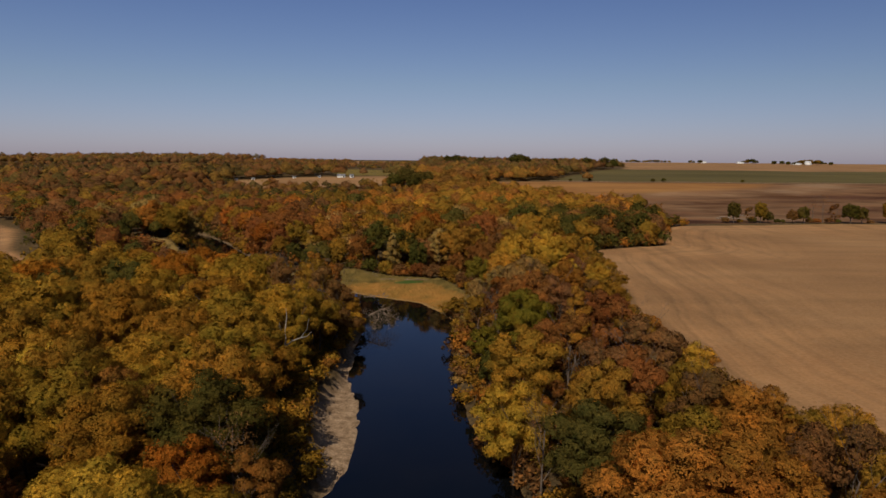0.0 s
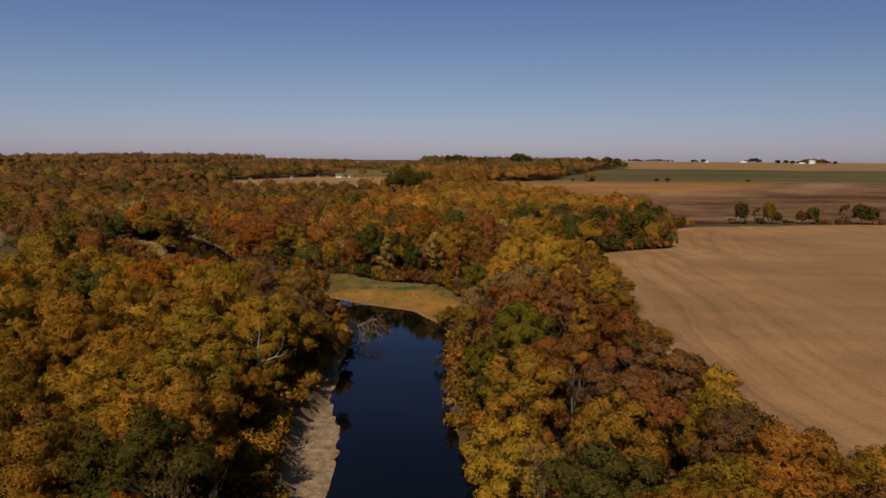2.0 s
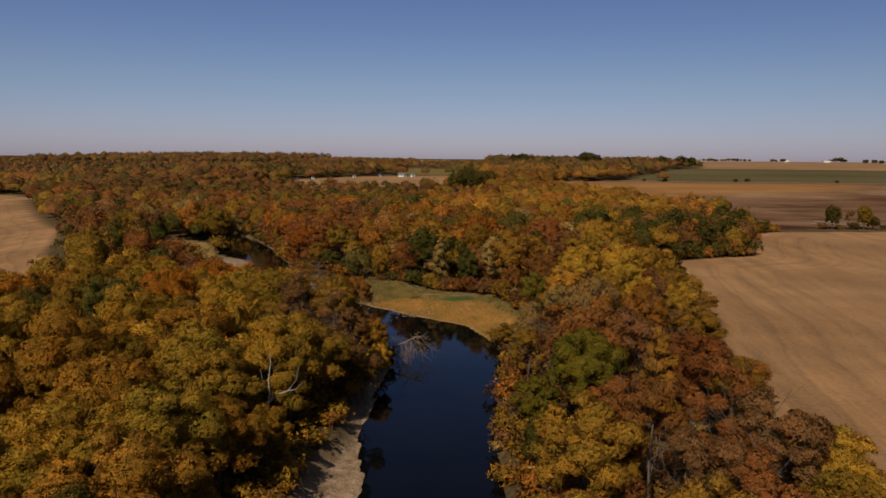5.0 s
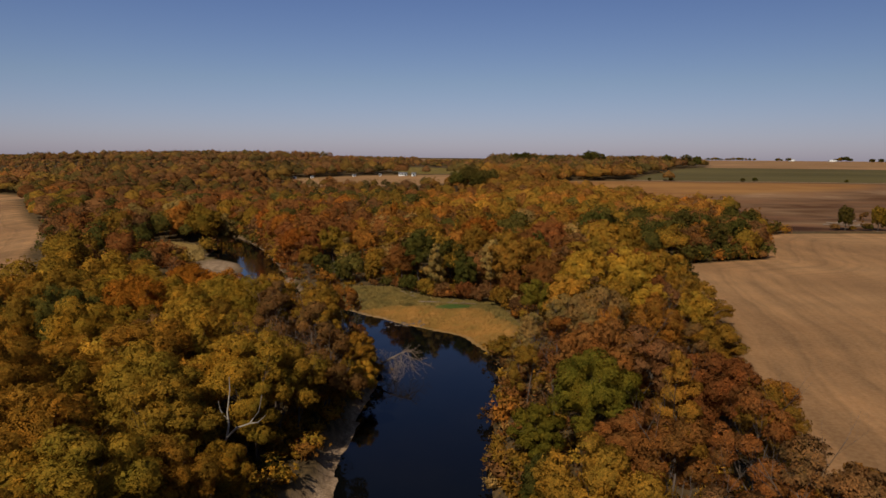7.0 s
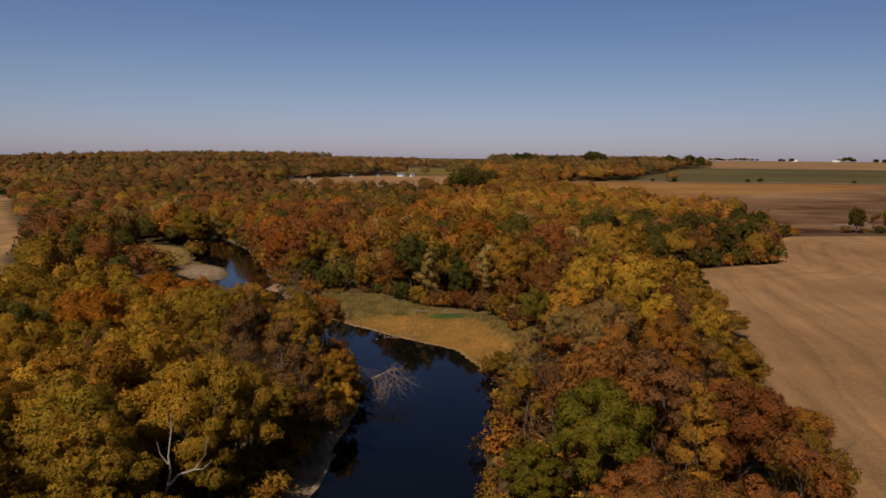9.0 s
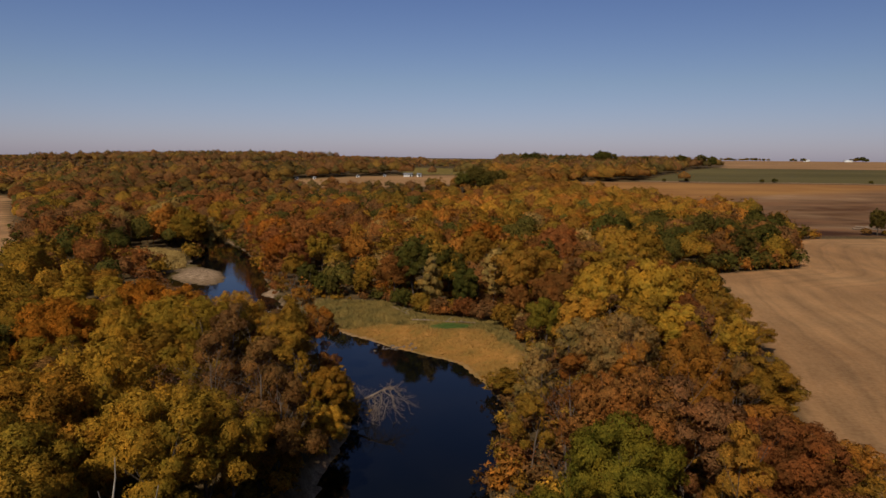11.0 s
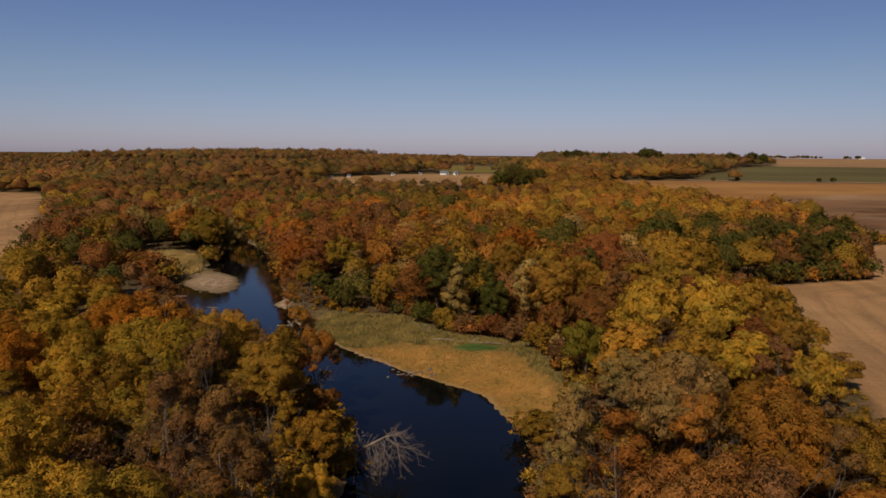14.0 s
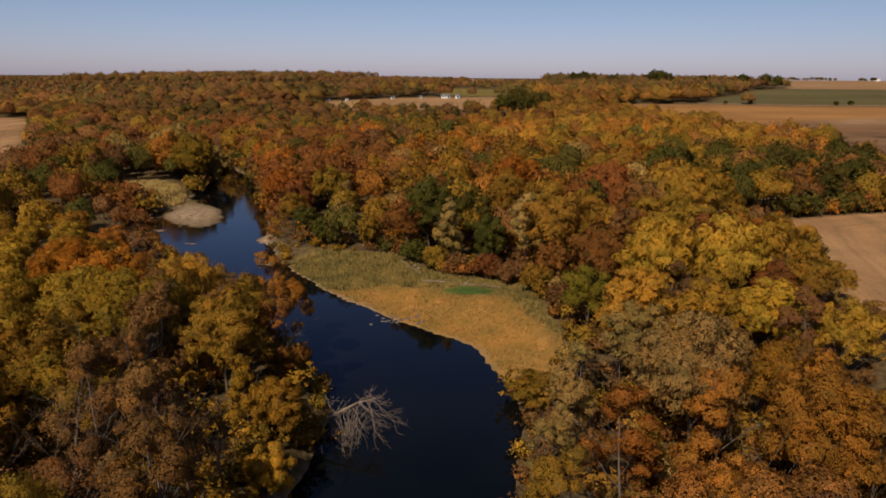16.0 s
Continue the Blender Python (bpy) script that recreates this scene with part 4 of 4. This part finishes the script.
# The dead tree that leans out over the water.
def fallen_tree():
    root = tagged(new("fallen_tree"), "leaning leafless tree with pale twigs over the water", "tree", "bare trees")
    root.location, root.scale = (-22.6, 175.6, 0.7), (1.04, 1.04, 1.04)
    stem = [(-1.0, -0.6, -0.5), (0.8, 0.5, 1.3), (2.7, 1.4, 2.5), (4.8, 2.3, 3.5), (6.8, 2.8, 4.0)]
    part("trunk", limbs_mesh("leaning_stem", [(stem, 0.24, 0.07)]), DRIFT, root)
    r = np.random.RandomState(3)
    for k in range(30):
        f = 0.3 + 0.69 * k / 29
        q = min(int(f * 4), 3)
        a = np.array(stem[q]) + (np.array(stem[q + 1]) - np.array(stem[q])) * (f * 4 - q)
        way = unit(np.array(((0.35, -0.5, -0.55), (0.5, -0.2, -0.75), (0.6, 0.35, 0.45))[k % 3]) + r.normal(size=3) * 0.42)
        paths = []

        def twig(p, d, length, rad, left):
            path = [p]
            for _ in range(3):
                d2 = unit(d + r.normal(size=3) * 0.2 + np.array((0, 0, -0.16)))
                path.append(path[-1] + d2 * length / 3)
            path = [np.array((c[0], c[1], max(c[2], -0.3))) for c in path]
            paths.append((path, rad, rad * 0.4))
            if left:
                for _ in range(5):
                    b = path[1 + r.randint(3)]
                    twig(b, unit(d + r.normal(size=3) * 0.6), length * 0.55, rad * 0.5, left - 1)

        twig(a, way, r.uniform(2.2, 3.9) * (0.6 if k % 3 == 2 else 1.0), 0.045, 2)
        part("branch", limbs_mesh("leaning_branch", paths), DRIFT, root)


fallen_tree()


# ---------------------------------------------------------------- the meadow and the bars
def rough_log(name, a, b, rad, label):
    root = tagged(new(name), label, "log", "driftwood")
    a, b = Vector(a), Vector(b)
    root.location = a
    d = b - a
    path = [d * f + Vector((0, 0.25 * math.sin(f * 5), 0.08 * math.sin(f * 9))) for f in (0, 0.2, 0.4, 0.6, 0.8, 1)]
    part("stem", limbs_mesh("log_stem", [([p[:] for p in path], rad, rad * 0.45)]), DRIFT, root)
    for f, w in ((0.55, 1.0), (0.75, -1.0)):
        p = d * f
        part("stub", limbs_mesh("log_stub", [([p[:], (p + Vector((0.6, 0.5 * w, 0.5)))[:], (p + Vector((1.3, 0.9 * w, 0.8)))[:]], rad * 0.4, rad * 0.12)]), PALE, root)


def on_ground(x, y, up=0.0):
    return (x, y, float(height(x, y)) + up)


rough_log("drift_log", on_ground(-21, 236.4, 0.3), on_ground(-5.6, 233.3, 0.3), 0.24, "long pale fallen log lying across the meadow")
rough_log("drift_log", on_ground(-28, 249, 0.25), on_ground(-22.4, 241, 0.25), 0.2, "short pale log lying at the meadow's edge")
rough_log("drift_log", (-61.5, 251.2, 0.15), (-57.0, 250.2, 0.45), 0.22, "bleached driftwood snag at the water's edge")
rough_log("drift_log", (-60.5, 255.5, 0.3), (-57.2, 249.6, 0.3), 0.18, "thin bleached driftwood pole on the bank")


for x, y, dx, dy in ((184, 476, 14, -2), (196, 470, 9, 1.5), (190, 486, 8, -5), (205, 500, 7, -4)):
    rough_log("drift_log", on_ground(x, y, 0.4), on_ground(x + dx, y + dy, 0.4), 0.55, "bleached drift log in the swale beside a field")


def stones(count, x, y, sx, sy, seed, low, high):
    r = random.Random(seed)
    for _ in range(count):
        px, py = x + r.gauss(0, sx), y + r.gauss(0, sy)
        s = r.uniform(low, high)
        v = ICO2[0] * (1 + 0.18 * np.array([[noise.noise(Vector(p) * 1.7 + Vector((px, py, 0)))] for p in ICO2[0]])) * (s, s * r.uniform(0.6, 1), s * r.uniform(0.35, 0.6))
        me = mesh_of("stone", v, ICO2[1])
        me.materials.append(STONE)
        ob = tagged(new("stone", me), "pale grey river stone at the water's edge", "stone", "shore stones")
        ob.location = (px, py, max(float(height(px, py)), -0.15) + s * 0.12)
        ob.rotation_euler = (0, 0, r.uniform(0, 6))


stones(34, -22.8, 219.6, 2.4, 1.2, 6, 0.18, 0.5)
stones(10, -58, 254, 1.5, 3, 7, 0.2, 0.5)
stones(8, -96, 288, 3, 3, 8, 0.25, 0.6)


def tufts(name, points, tall, mat, label, seed):
    """Blades of grass, four to a tuft."""
    r = np.random.RandomState(seed)
    n = len(points) * 4
    base = np.repeat(points, 4, axis=0) + r.normal(size=(n, 2)) * 0.16
    z = height(base[:, 0], base[:, 1])
    a = r.uniform(0, math.tau, n)
    t = tall * r.uniform(0.5, 1.2, n)
    lean = r.normal(size=(n, 2)) * 0.35 * t[:, None]
    w = 0.11
    v = np.empty((n, 3, 3))
    v[:, 0] = np.stack([base[:, 0] - w * np.cos(a), base[:, 1] - w * np.sin(a), z - 0.05], 1)
    v[:, 1] = np.stack([base[:, 0] + w * np.cos(a), base[:, 1] + w * np.sin(a), z - 0.05], 1)
    v[:, 2] = np.stack([base[:, 0] + lean[:, 0], base[:, 1] + lean[:, 1], z + t], 1)
    me = mesh_of(name, v.reshape(-1, 3), np.arange(n * 3).reshape(-1, 3))
    me.materials.append(mat)
    tagged(new(name, me), label, "grass", kind="stuff")


def scatter(poly, count, seed):
    r = np.random.RandomState(seed)
    q = np.array(poly)
    p = np.stack([r.uniform(q[:, 0].min(), q[:, 0].max(), count), r.uniform(q[:, 1].min(), q[:, 1].max(), count)], 1)
    return p[inside(p[:, 0], p[:, 1], poly)]


sod = scatter(MEADOW, 30000, 5)
sod = sod[heap(sod[:, 0], sod[:, 1], -10.6, 231.4, 4.6, 2.1, -0.08) < 0.1]
far_in = bank_distance(sod[:, 0], sod[:, 1])
patchy = waves(sod[:, 0], sod[:, 1], 0.2, 3)
golden = inside(sod[:, 0] + 1.5 * patchy, sod[:, 1] + 1.5 * patchy, GOLD)
tufts("meadow_straw", sod[(far_in > 0.8) & golden], 0.22, STRAW, "straw-yellow dry grass along the inside of the bend", 6)
tufts("meadow_sedge", sod[(far_in > 0.8) & ~golden], 0.6, SEDGE, "olive-green sedge at the back of the meadow", 7)
bar = [(-120, 309), (-127, 307), (-143, 326), (-150, 342), (-143, 349), (-124, 336), (-117, 320)]
tufts("bar_willow_grass", scatter(bar, 9000, 8), 1.5, REED, "golden-olive willow grass covering the upstream bar", 9)


# ---------------------------------------------------------------- farm buildings
def box(x0, y0, z0, x1, y1, z1):
    v = np.array([(x, y, z) for z in (z0, z1) for y in (y0, y1) for x in (x0, x1)], float)
    return v, np.array([(0, 2, 3, 1), (4, 5, 7, 6), (0, 1, 5, 4), (2, 6, 7, 3), (0, 4, 6, 2), (1, 3, 7, 5)])


def boxes(name, *sizes):
    v, f = [], []
    for k, s in enumerate(sizes):
        a, b = box(*s)
        v.append(a)
        f.append(b + 8 * k)
    return mesh_of(name, np.concatenate(v), np.concatenate(f))


def gable(name, w, d, z, rise, over=0.4):
    """A pitched roof of two slabs, its ridge along x."""
    t = 0.18
    v = [(sx * (w / 2 + over), y, zz + dz) for sx in (-1, 1) for dz in (0, t) for y, zz in ((-d / 2 - over, z - over * rise / (d / 2)), (0, z + rise), (d / 2 + over, z - over * rise / (d / 2)))]
    f = [(0, 1, 4, 3), (1, 2, 5, 4), (6, 9, 10, 7), (7, 10, 11, 8), (0, 6, 7, 1), (1, 7, 8, 2), (3, 4, 10, 9), (4, 5, 11, 10), (0, 3, 9, 6), (2, 8, 11, 5)]
    return mesh_of(name, np.array(v), np.array(f))


def building(name, label, x, y, w, d, wall, rise, roof_mat=ROOF, wall_mat=WHITE, windows=3, turn=0.0):
    root = tagged(new(name), label, "building", "farm buildings")
    root.location, root.rotation_euler = on_ground(x, y), (0, 0, turn)
    v, f = box(-w / 2, -d / 2, -1.0, w / 2, d / 2, wall)
    ends = np.array([(-w / 2, -d / 2, wall), (-w / 2, d / 2, wall), (-w / 2, 0, wall + rise), (w / 2, -d / 2, wall), (w / 2, d / 2, wall), (w / 2, 0, wall + rise)])
    me = mesh_of("walls", np.concatenate([v, ends]), np.concatenate([f, np.array([(8, 10, 9, -1), (11, 12, 13, -1)])]))
    part("wall", me, wall_mat, root)
    part("roof", gable("roof", w, d, wall, rise), roof_mat, root)
    for k in range(windows):
        cx = -w / 2 + w * (k + 0.75) / (windows + 0.5)
        win = part("window", boxes("window_frame", (cx - 0.6, -d / 2 - 0.06, 1.0, cx + 0.6, -d / 2 + 0.02, 2.3)), WHITE, root)
        part("pane", boxes("window_pane", (cx - 0.5, -d / 2 - 0.09, 1.1, cx + 0.5, -d / 2 - 0.03, 2.2)), DARK, win)
    part("door", boxes("door", (w / 2 - 1.9, -d / 2 - 0.07, 0, w / 2 - 0.9, -d / 2 + 0.01, 2.1)), DARK, root)


building("farmhouse", "low white farmhouse with a grey gabled roof", -99, 757, 8, 5, 1.9, 1.5, turn=0.05)
building("garage", "small white outbuilding beside the farmhouse", -88, 755, 4, 5, 2.2, 1.3, windows=1)
for x, y, w in ((-121.7, 757, 3.4), (-147.2, 754, 4.5), (-188, 748, 4), (-205, 746, 4)):
    building("shed", "small white shed at the edge of a stubble field", x, y, w * 0.7, 2.6, 1.5, 0.6, windows=1)
building("barn", "white barn with a pale roof on the plain", 1033, 2000, 16, 12, 6, 5, roof_mat=STEEL, windows=2)
building("barn", "long low white shed on the plain", 1002, 2002, 26, 10, 3.2, 2, roof_mat=STEEL, windows=4)
building("barn", "distant white barn beside trees", 1099, 2598, 24, 12, 4, 3, roof_mat=STEEL, windows=3)
building("barn", "distant white farm building on the plain", 967, 2600, 18, 10, 5, 3, roof_mat=STEEL, windows=2)
building("ridge_house", "pale house half hidden by ridge trees", 48, 940, 12, 9, 6, 3, windows=3)
